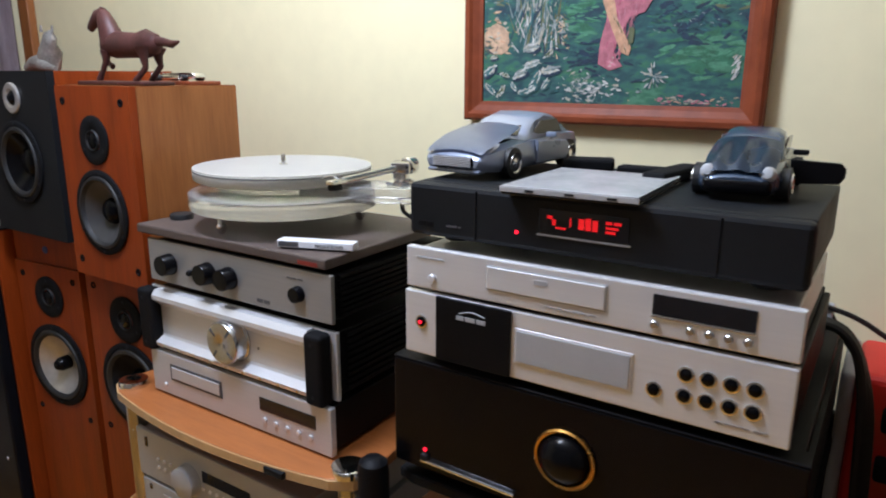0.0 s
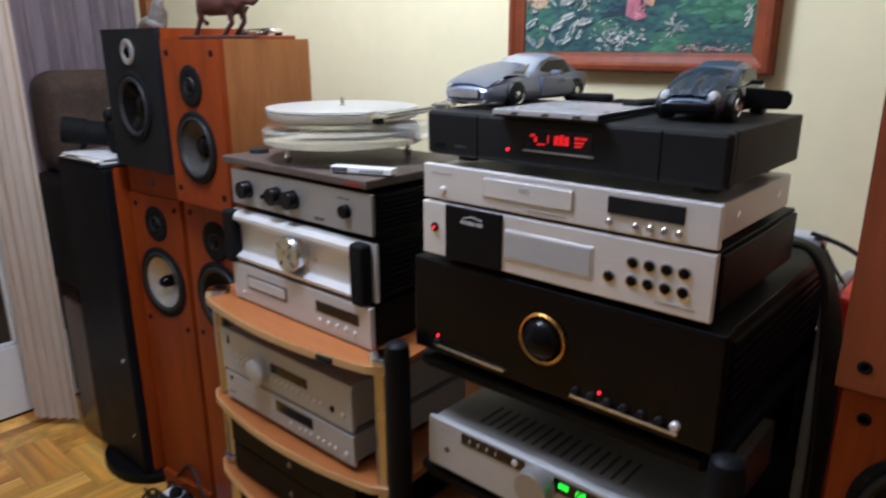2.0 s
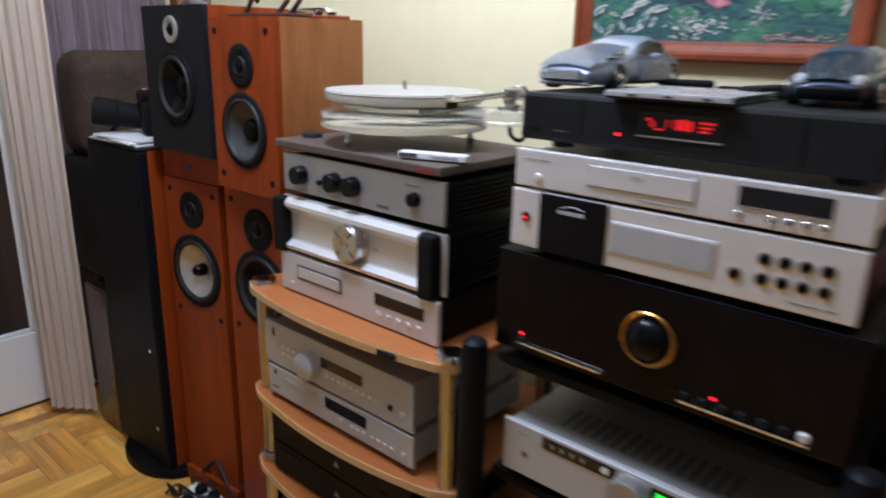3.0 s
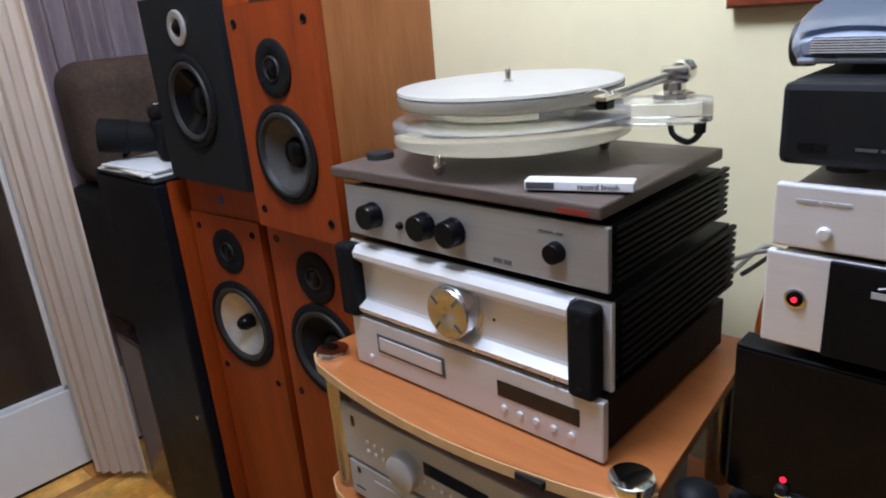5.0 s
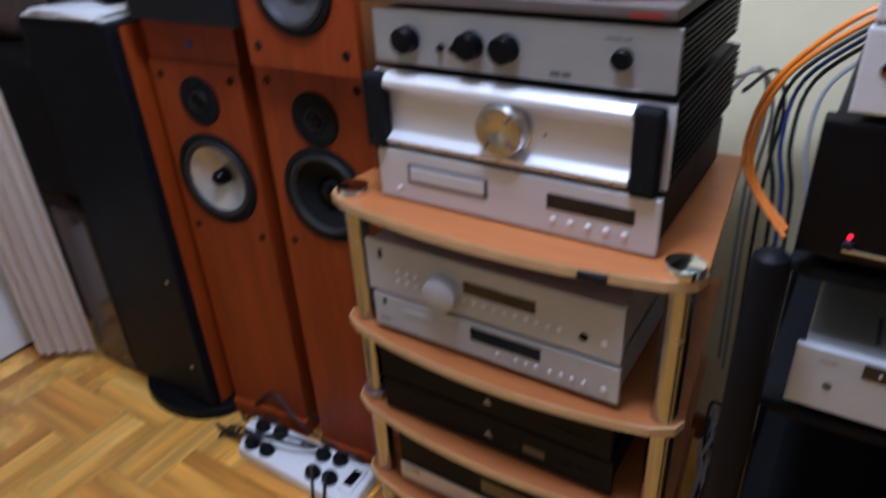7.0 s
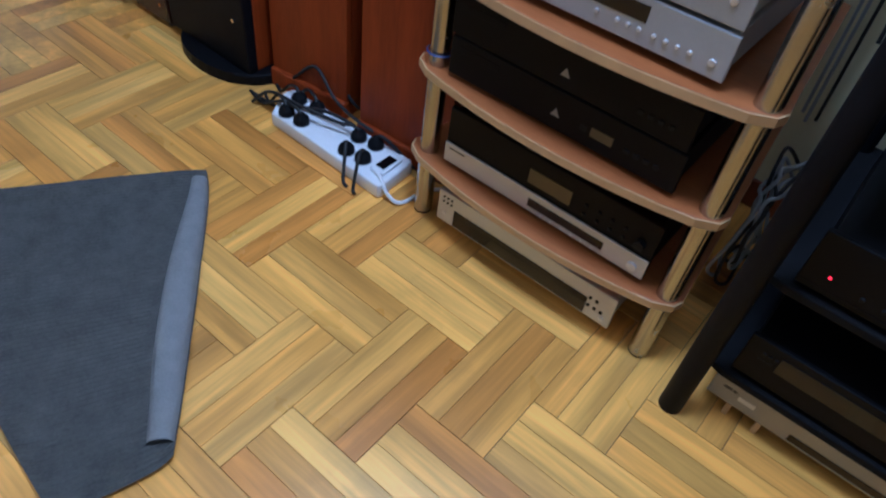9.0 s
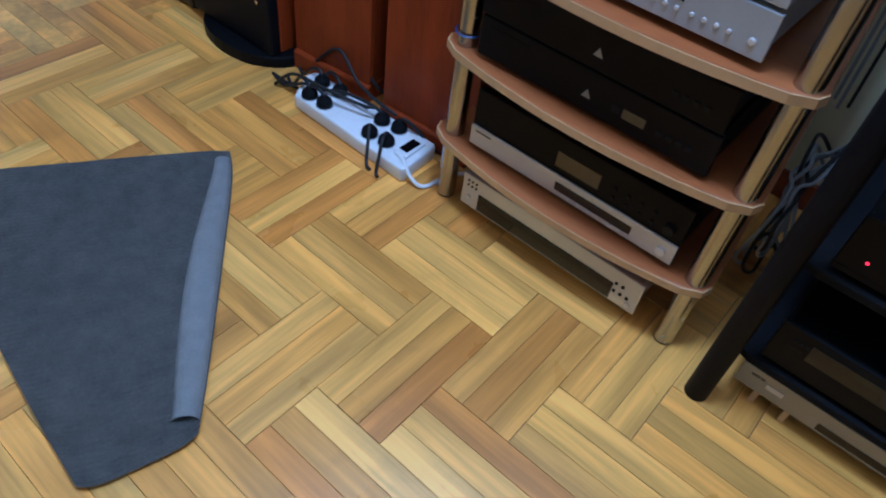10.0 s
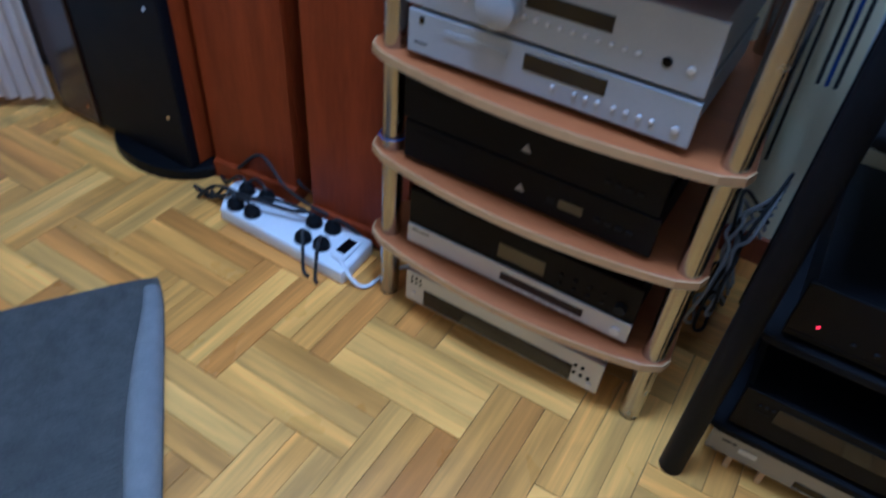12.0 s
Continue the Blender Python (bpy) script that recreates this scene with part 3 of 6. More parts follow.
def blob(chain, seg=12, bm=None):
    """A smooth limb through (x, y, z, radius) stations."""
    bm = bm or bmesh.new()
    pts = [(Vector(p[:3]), p[3]) for p in chain]
    rings = []
    for i, (q, r) in enumerate(pts):
        d = (pts[min(i + 1, len(pts) - 1)][0] - pts[max(i - 1, 0)][0]).normalized()
        u = d.cross(Vector((0, 1, 0.05))).normalized()
        w = d.cross(u)
        rings.append([bm.verts.new(q + r * (math.cos(2 * math.pi * k / seg) * u + math.sin(2 * math.pi * k / seg) * w * 0.8)) for k in range(seg)])
    for a, b in zip(rings, rings[1:]):
        for k in range(seg):
            bm.faces.new((a[k], a[(k + 1) % seg], b[(k + 1) % seg], b[k]))
    bm.faces.new(rings[0][::-1])
    bm.faces.new(rings[-1])
    return bm


def horse():
    y, z = 0.83, 1.368
    bm = box(-1.335, -1.12, y - 0.035, y + 0.035, 1.360, z, 0.003)
    X = lambda u: -1.334 + 0.287 * u
    Z = lambda v: z + 0.136 * v
    B = lambda *c: blob([(X(u), y + o, Z(v), r) for u, v, r, o in c], bm=bm)
    B((0.17, 0.50, 0.004, 0), (0.20, 0.49, 0.019, 0), (0.30, 0.50, 0.026, 0), (0.42, 0.49, 0.024, 0), (0.55, 0.48, 0.023, 0), (0.66, 0.50, 0.026, 0), (0.75, 0.49, 0.018, 0), (0.78, 0.48, 0.004, 0))
    B((0.28, 0.50, 0.026, 0), (0.26, 0.64, 0.025, 0), (0.23, 0.77, 0.021, 0), (0.20, 0.89, 0.016, 0), (0.16, 0.96, 0.008, 0))
    B((0.21, 0.93, 0.012, 0), (0.14, 0.89, 0.014, 0), (0.07, 0.80, 0.010, 0), (0.03, 0.73, 0.008, 0))
    B((0.19, 0.93, 0.004, 0), (0.17, 1.02, 0.002, 0))
    B((0.74, 0.52, 0.010, 0), (0.83, 0.51, 0.008, 0), (0.91, 0.48, 0.007, 0), (0.98, 0.51, 0.002, 0))
    B((0.20, 0.45, 0.013, 0.014), (0.11, 0.42, 0.009, 0.014), (0.09, 0.33, 0.006, 0.014), (0.13, 0.24, 0.005, 0.014), (0.17, 0.20, 0.006, 0.014))
    B((0.25, 0.42, 0.013, -0.012), (0.24, 0.27, 0.007, -0.012), (0.19, 0.13, 0.0055, -0.012), (0.14, 0.01, 0.007, -0.012))
    B((0.70, 0.45, 0.018, 0.013), (0.69, 0.33, 0.010, 0.013), (0.71, 0.20, 0.006, 0.013), (0.64, 0.08, 0.0055, 0.013), (0.60, 0.0, 0.007, 0.013))
    B((0.67, 0.45, 0.018, -0.013), (0.67, 0.30, 0.009, -0.013), (0.68, 0.18, 0.006, -0.013), (0.60, 0.06, 0.0055, -0.013), (0.56, 0.0, 0.007, -0.013))
    tagged(part("horse_statue", bm, BRONZE, smooth=True), "red-brown bronze prancing horse statue on a small plate", "statue")


horse()


def figurine():
    bm = blob([(-1.58, 0.87, 1.388, 0.02), (-1.575, 0.87, 1.40, 0.03), (-1.56, 0.87, 1.43, 0.028), (-1.545, 0.86, 1.445, 0.018), (-1.535, 0.86, 1.46, 0.016), (-1.53, 0.86, 1.47, 0.006)])
    blob([(-1.54, 0.845, 1.468, 0.004), (-1.54, 0.845, 1.482, 0.002)], bm=bm, seg=6)
    blob([(-1.525, 0.86, 1.468, 0.004), (-1.523, 0.86, 1.482, 0.002)], bm=bm, seg=6)
    blob([(-1.65, 0.86, 1.392, 0.010), (-1.62, 0.86, 1.402, 0.016), (-1.59, 0.86, 1.404, 0.02), (-1.55, 0.85, 1.395, 0.012), (-1.51, 0.85, 1.390, 0.006)], bm=bm)
    tagged(part("cat_figurine", bm, STONE, smooth=True), "small mottled grey stone animal figurine", "figurine")


figurine()


def toy_car(name, label, base, length, width, height, yaw, paint, hood_open=0.0, door_open=0.0, roof=True, ribs=0.0, sport=False):
    """A model car: body lofted from cross-sections, cabin, wheels, raised hood, opened door."""
    t = thing(name, base, label, "model car")
    m = Matrix.Translation(base) @ Matrix.Rotation(radians(yaw), 4, "Z")

    def put(nm, bm, mat, par=t, lab="", smooth=True):
        bm.transform(m)
        return part(nm, bm, mat, par, lab, smooth)
    L, W, H = length, width, height
    # stations along the length (nose at -x): x, half width, sill, shoulder
    st = [(-0.5, 0.34, 0.20, 0.34), (-0.47, 0.42, 0.14, 0.42), (-0.40, 0.48, 0.12, 0.47), (-0.28, 0.50, 0.12, 0.53), (-0.12, 0.485, 0.12, 0.575), (0.1, 0.485, 0.12, 0.60),
          (0.28, 0.50, 0.13, 0.64), (0.42, 0.47, 0.16, 0.62), (0.48, 0.41, 0.22, 0.54), (0.5, 0.36, 0.28, 0.46)]
    bm = bmesh.new()
    rings = []
    for u, hw, lo, hi in st:
        x, w = u * L, hw * W
        prof = [(-w * 0.9, lo), (-w, lo + 0.10), (-w, (lo + hi) / 2 + 0.04), (-w * 0.93, hi - 0.02), (-w * 0.55, hi + 0.02), (0, hi + 0.035), (w * 0.55, hi + 0.02), (w * 0.93, hi - 0.02), (w, (lo + hi) / 2 + 0.04), (w, lo + 0.10), (w * 0.9, lo)]
        rings.append([bm.verts.new((x, yy, zz * H)) for yy, zz in prof])
    for a, b in zip(rings, rings[1:]):
        for k in range(len(a)):
            bm.faces.new((a[k], a[(k + 1) % len(a)], b[(k + 1) % len(a)], b[k]))
    bm.faces.new(rings[0])
    bm.faces.new(rings[-1][::-1])
    bmesh.ops.subdivide_edges(bm, edges=bm.edges[:], cuts=1, smooth=0.6, use_grid_fill=True)
    put("body", bm, paint)
    if roof:
        cab = bmesh.new()
        rg = []
        for u, hw, zz in ((-0.14, 0.40, 0.58), (0.0, 0.36, 0.90), (0.12, 0.34, 0.99), (0.25, 0.33, 0.93), (0.42, 0.34, 0.64)):
            rg.append([cab.verts.new((u * L, yy * W, q * H)) for yy, q in ((-hw - 0.04, 0.56), (-hw, zz - 0.05), (-hw * 0.8, zz), (0, zz + 0.015), (hw * 0.8, zz), (hw, zz - 0.05), (hw + 0.04, 0.56))])
        for a, b in zip(rg, rg[1:]):
            for k in range(6):
                cab.faces.new((a[k], a[k + 1], b[k + 1], b[k]))
        bmesh.ops.subdivide_edges(cab, edges=cab.edges[:], cuts=1, smooth=0.7, use_grid_fill=True)
        bmesh.ops.solidify(cab, geom=cab.faces[:], thickness=0.001)
        put("cabin", cab, paint)
        for s in (-1, 1):
            w = slab([(-0.04 * L, 0), (0.30 * L, 0), (0.22 * L, 0.24 * H), (0.04 * L, 0.24 * H)], -0.001, 0.001)
            w.transform(Matrix.Translation((0, s * 0.385 * W, 0.64 * H)) @ Matrix.Rotation(radians(90 - s * 8), 4, "X"))
            put("side_window", w, GLASS, t, "dark side window", False)
        ws = slab([(-0.31 * W, 0), (0.31 * W, 0), (0.27 * W, 0.30 * H), (-0.27 * W, 0.30 * H)], -0.0008, 0.0012)
        ws.transform(Matrix.Translation((-0.125 * L, 0, 0.64 * H)) @ Matrix.Rotation(radians(-90), 4, "Z") @ Matrix.Rotation(radians(30), 4, "X"))
        put("windscreen", ws, GLASS, t, "dark windscreen", False)
    for u in (-0.30, 0.30):
        for s in (-1, 1):
            wh = lathe([(0.0, -0.006), (0.17 * H, -0.006), (0.24 * H, -0.004), (0.25 * H, 0), (0.25 * H, 0.012), (0.18 * H, 0.013)], (u * L, s * (0.42 * W), 0.25 * H), Matrix.Rotation(radians(90 if s < 0 else -90), 4, "X"), 20)
            w = put("wheel", wh, RUBBER)
            rim = lathe([(0.17 * H, 0.012), (0.165 * H, 0.0145), (0.13 * H, 0.012), (0.05 * H, 0.0135), (0, 0.0145)], (u * L, s * (0.42 * W), 0.25 * H), Matrix.Rotation(radians(90 if s < 0 else -90), 4, "X"), 20)
            put("rim", rim, STEEL, w, "bright rim")
    for s in (-1, 1):
        if sport:
            hl = lathe([(0.0, -0.003), (0.055 * W, -0.002), (0.06 * W, 0.0), (0.04 * W, 0.003), (0, 0.004)], (0, 0, 0), "z", 16)
            hl.transform(Matrix.Translation((-0.415 * L, s * 0.36 * W, 0.475 * H)) @ Matrix.Rotation(radians(s * 28), 4, "Z") @ Matrix.Rotation(radians(-28), 4, "Y") @ Matrix.Diagonal((2.3, 0.9, 1, 1)))
        else:
            hl = lathe([(0.0, -0.004), (0.095 * W, -0.003), (0.10 * W, 0.0), (0.06 * W, 0.005), (0, 0.006)], (-0.465 * L, s * 0.34 * W, 0.43 * H), Matrix.Rotation(radians(-70), 4, "Y"), 14)
        put("headlight", hl, TITAN, t, "clear headlight")
    if sport:
        gr = put("grille", box(-0.512 * L, -0.47 * L, -0.27 * W, 0.27 * W, 0.20 * H, 0.37 * H, 0.003), MATTE, t, "wide grille with bright bars", False)
        for k in range(6):
            put("grille_bar", box(-0.518 * L, -0.508 * L, -0.255 * W, 0.255 * W, (0.218 + 0.026 * k) * H, (0.230 + 0.026 * k) * H), BRIGHT, gr, "bright bar", False)
        put("bumper", box(-0.505 * L, -0.44 * L, -0.36 * W, 0.36 * W, 0.10 * H, 0.17 * H, 0.003), paint, t, "", False)
    else:
        put("bumper", box(-0.508 * L, -0.43 * L, -0.40 * W, 0.40 * W, 0.12 * H, 0.35 * H, 0.005, seg=3), GLOSS, t, "black lower front")
    if hood_open:
        hd = bmesh.new()
        mesh_rows = []
        for i in range(13):
            q = i / 12
            half = W * (0.30 + 0.12 * math.sin(math.pi * min(1, 0.15 + 0.75 * q)) ** 0.6)
            row = []
            for j in range(-12, 13):
                s = j / 12
                zz = 0.06 * H * (1 - s * s) + 0.096 * H * min(1, q / 0.54) ** 0.5 + ribs * H * math.cos(3 * math.pi * s) * math.sin(math.pi * min(1, 0.1 + q))
                row.append(hd.verts.new((L * (0.37 * q - 0.012 * s * s * (1 - q)), s * half, zz)))
            mesh_rows.append(row)
        for p, q in zip(mesh_rows, mesh_rows[1:]):
            for j in range(24):
                hd.faces.new((p[j], q[j], q[j + 1], p[j + 1]))
        bmesh.ops.solidify(hd, geom=hd.faces[:], thickness=0.0015)
        hd.transform(Matrix.Translation((-0.485 * L, 0, 0.42 * H)) @ Matrix.Rotation(radians(-hood_open), 4, "Y"))
        put("hood", hd, paint, t, "raised hood")
        put("engine", box(-0.40 * L, -0.16 * L, -0.30 * W, 0.30 * W, 0.45 * H, 0.585 * H, 0.003), MATTE, t, "dark engine bay", False)
    if door_open:
        dr = slab([(0, 0.17 * H), (0.25 * L, 0.19 * H), (0.275 * L, 0.30 * H), (0.275 * L, 0.44 * H), (0.25 * L, 0.52 * H), (0, 0.56 * H)], -0.003, 0.003, 0.0015)
        dr.transform(Matrix.Rotation(radians(90), 4, "X"))
        dr.transform(Matrix.Translation((-0.06 * L, -0.49 * W if door_open > 0 else 0.49 * W, 0)) @ Matrix.Rotation(radians(-door_open), 4, "Z"))
        d = put("door", dr, paint if sport else BLACK, t, "opened door", False)
        for s in ((-1,) if door_open > 0 else (1,)):
            mi = box(0.02 * L, 0.06 * L, s * 0.58 * W - 0.008, s * 0.58 * W + 0.008, 0.60 * H, 0.69 * H, 0.002)
            put("mirror", mi, paint if sport else BLACK, t)
    return t


TUNTOP = 1.2566
toy_car("model_car", "pale blue model sports car with raised hood on the tuner", (-0.408, 0.866, TUNTOP), 0.255, 0.110, 0.076, 87, CARBLUE, hood_open=13, door_open=9, sport=True)
toy_car("model_car", "dark blue model car with raised hood and opened door", (-0.094, 0.862, TUNTOP), 0.195, 0.084, 0.068, 92, CARDARK, hood_open=19, door_open=80, ribs=0.035)
toy_car("model_car", "tiny silver racing car model on a dark plate", (-1.205, 0.935, 1.368), 0.118, 0.042, 0.026, 8, STEEL, roof=False)
tagged(part("display_plate", box(-1.29, -1.125, 0.90, 0.975, 1.360, 1.368, 0.002), DARKWOOD), "dark wooden display plate under a tiny car", "plate")

# ---- hi-fi components ----


def component(name, label, x0, x1, y, yb, z0, z1, body, front, panel=0.010, foot=0.006, inset=0.008, bevel=0.002, top_gap=0.004, cat="hi-fi component"):
    t = thing(name, ((x0 + x1) / 2, (y + yb) / 2, z0 - foot), label, cat)
    part("front_panel", box(x0, x1, y, y + panel, z0, z1, bevel), front, t)
    part("case", box(x0 + inset, x1 - inset, y + panel + 0.0005, yb, z0 + 0.003, z1 - top_gap, 0.002), body, t)
    if foot:
        for fx in (x0 + 0.04, x1 - 0.04):
            for fy in (y + 0.05, yb - 0.04):
                part("foot", disc(fx, fy, z0 - foot, 0.016, foot + 0.0025, "z", 16), RUBBER, t)
    return t


def knob(t, x, y, z, r, h, mat, lab="", name="knob"):
    return part(name, lathe([(r * 1.04, 0), (r * 1.04, h * 0.15), (r, h * 0.2), (r * 0.97, h * 0.93), (r * 0.9, h), (0, h)], (x, y, z), "y", 36), mat, t, lab, True)


def button(t, x, y, z, r, mat, h=0.003):
    mat = BRIGHT if mat is STEEL else mat
    return part("button", lathe([(r, 0), (r, h * 0.6), (r * 0.75, h), (0, h * 1.05)], (x, y, z), "y", 14), mat, t, "", True)


def window(t, x0, x1, y, z0, z1, mat, name="display", lab="dark display window"):
    return part(name, box(x0, x1, y - 0.0012, y + 0.002, z0, z1, 0.0006), mat, t, lab)


def fins(t, x, out, y0, y1, z0, z1, n):
    """Horizontal cooling ribs on a side at x, standing out by out."""
    for k in range(n):
        z = z0 + (z1 - z0) * (k + 0.5) / n
        part("cooling_fin", box(min(x, x + out), max(x, x + out), y0, y1, z - 0.27 * (z1 - z0) / n, z + 0.27 * (z1 - z0) / n), BLACK, t)


# left rack: posts, bowed shelves
def bow(xa, xb, ye, ym, yb, back_in, n=14):
    c = (xa + xb) / 2
    pts = []
    for k in range(n + 1):
        u = -1 + 2 * k / n
        pts.append((c + (xb - xa) / 2 * u, ym + (ye - ym) * u * u))
    r = 0.03
    pts = [(xa + 0.004, ye + r)] + [(xa + 0.012, ye + 0.008)] + pts[1:-1] + [(xb - 0.012, ye + 0.008), (xb - 0.004, ye + r), (xb - back_in, yb), (xa + back_in, yb)]
    return pts


RACK = thing("hifi_rack", (-0.852, 0.9, 0), "five-tier hi-fi rack with bowed alder shelves and chrome posts", "rack")
PX = (-1.122, -0.581)
for z in (0.802, 0.553, 0.362, 0.165):
    s = part("shelf", slab(bow(-1.166, -0.549, 0.692, 0.652, 1.13, 0.045), z - 0.018, z, 0.002), SHELF, RACK)
    outer = bow(-1.168, -0.547, 0.690, 0.650, 1.13, 0.045)[:-2]
    inner = bow(-1.164, -0.551, 0.694, 0.654, 1.12, 0.045)[:-2]
    part("edge_band", slab(outer + inner[::-1], z - 0.0165, z - 0.0012), EDGE, s, "pale edge band")
for x in PX:
    for y in (0.714,):
        part("post", disc(x, y, 0.004, 0.0195, 0.779, "z", 28), CHROME, RACK, "chrome tube post", True)
        part("post_cap", disc(x, y, 0.802, 0.027, 0.013, "z", 32, 0.003), STEEL, RACK, "round chrome cap", True)
        part("post_foot", disc(x, y, 0.0, 0.019, 0.005, "z", 20), RUBBER, RACK)
for x in (-1.075, -0.628):
    part("post", disc(x, 1.095, 0.0, 0.0195, 0.78, "z", 24), CHROME, RACK, "chrome tube post", True)
part("badge", box(-0.705, -0.665, 0.6570, 0.668, 0.787, 0.798, 0.001), CHARCOAL, RACK, "small dark badge on the shelf edge")


def lower_player():
    t = component("cd_player", "slim silver cd player on the top rack shelf", -1.069, -0.622, 0.723, 1.085, 0.806, 0.888, BLACK, SILVER, 0.012, 0.004)
    y = 0.723
    fr = box(-1.013, -0.873, y - 0.0012, y + 0.001, 0.838, 0.869)
    part("tray_frame", fr, INK, t, "dark tray outline")
    part("disc_tray", box(-1.008, -0.878, y - 0.003, y + 0.001, 0.8425, 0.8645, 0.001), SILVER, t)
    window(t, -0.779, -0.654, y, 0.845, 0.868, SCREEN)
    for k in range(5):
        button(t, -0.769 + k * 0.0258, y, 0.8285, 0.0048, STEEL)
    button(t, -1.032, y, 0.824, 0.004, STEEL)


lower_player()


def power_amp():
    y = 0.742
    t = component("power_amplifier", "silver power amplifier with black handles and large chrome knob", -1.075, -0.622, y, 1.09, 0.893, 1.006, BLACK, BRIGHT, 0.008, 0.005)
    # scooped front: ridges above and below a recessed face
    prof = [(0.0, 0.895), (0.020, 0.898), (0.022, 0.906), (0.007, 0.914), (0.005, 0.918), (0.005, 0.972), (0.009, 0.976), (0.022, 0.988), (0.022, 0.996), (0.014, 1.005), (0.0, 1.005)]
    bm = bmesh.new()
    a = [bm.verts.new((-1.045, y - d, z)) for d, z in prof]
    b = [bm.verts.new((-0.668, y - d, z)) for d, z in prof]
    for k in range(len(prof)):
        bm.faces.new((a[k], a[(k + 1) % len(prof)], b[(k + 1) % len(prof)], b[k]))
    bm.faces.new(a)
    bm.faces.new(b[::-1])
    part("fascia", bm, BRIGHT, t, "scooped bright aluminium fascia")
    for x0, x1 in ((-1.081, -1.047), (-0.666, -0.630)):
        h = part("handle", box(x0, x1, y - 0.029, y - 0.0005, 0.889, 1.006, 0.007, seg=3), MATTE, t, "black grip handle")
        for z in (0.905, 0.99):
            part("screw", disc((x0 + x1) / 2, y - 0.029, z, 0.003, 0.001, seg=8), CHARCOAL, h)
    k = part("knob", lathe([(0.040, 0.004), (0.040, 0.008), (0.037, 0.010), (0.037, 0.030), (0.035, 0.033), (0.012, 0.034), (0.006, 0.032), (0, 0.031)], (-0.848, y, 0.949), "y", 48), KNOB, t, "large polished steel knob", True)
    for i in range(4):
        an = radians(40 + 90 * i)
        part("notch", mark((-0.848, y - 0.0335, 0.949), an), INK, k)
    for i in range(9):
        part("screw", disc(-1.02 + i * 0.0415, y - 0.0215, 0.902, 0.0026, 0.0012, seg=10), STEEL, t)
    part("pilot_hole", disc(-0.79, y - 0.005, 0.945, 0.0022, 0.0006, seg=10), INK, t)
    fins(t, -0.631, 0.007, 0.77, 1.10, 0.90, 1.0, 9)


def mark(c, an):
    bm = box(-0.0018, 0.0018, -0.0006, 0.0006, 0.018, 0.033)
    bm.transform(Matrix.Translation(c) @ Matrix.Rotation(an, 4, "Y"))
    return bm


power_amp()


def pre_amp():
    y = 0.737
    t = component("integrated_amplifier", "grey aluminium amplifier with black knobs and finned sides", -1.066, -0.624, y, 1.05, 1.019, 1.096, BLACK, GREY, 0.008, 0.008)
    for x in (-1.004, -0.901, -0.848):
        k = knob(t, x, y, 1.056, 0.0185, 0.022, GLOSS, "black knob")
    for x in (-0.950, -0.930):
        button(t, x, y, 1.048, 0.0055, GLOSS, 0.007)
    knob(t, -0.691, y, 1.057, 0.0125, 0.013, GLOSS, "black knob")
    part("print", bars(-0.785, -0.755, y, 1.030, 0.006, 3), INK, t, "dark printed model mark")
    part("print", bars(-0.715, -0.68, y, 1.080, 0.002, 2), INK, t, "fine printed caption")
    fins(t, -0.633, 0.007, 0.76, 1.065, 1.022, 1.093, 8)


pre_amp()


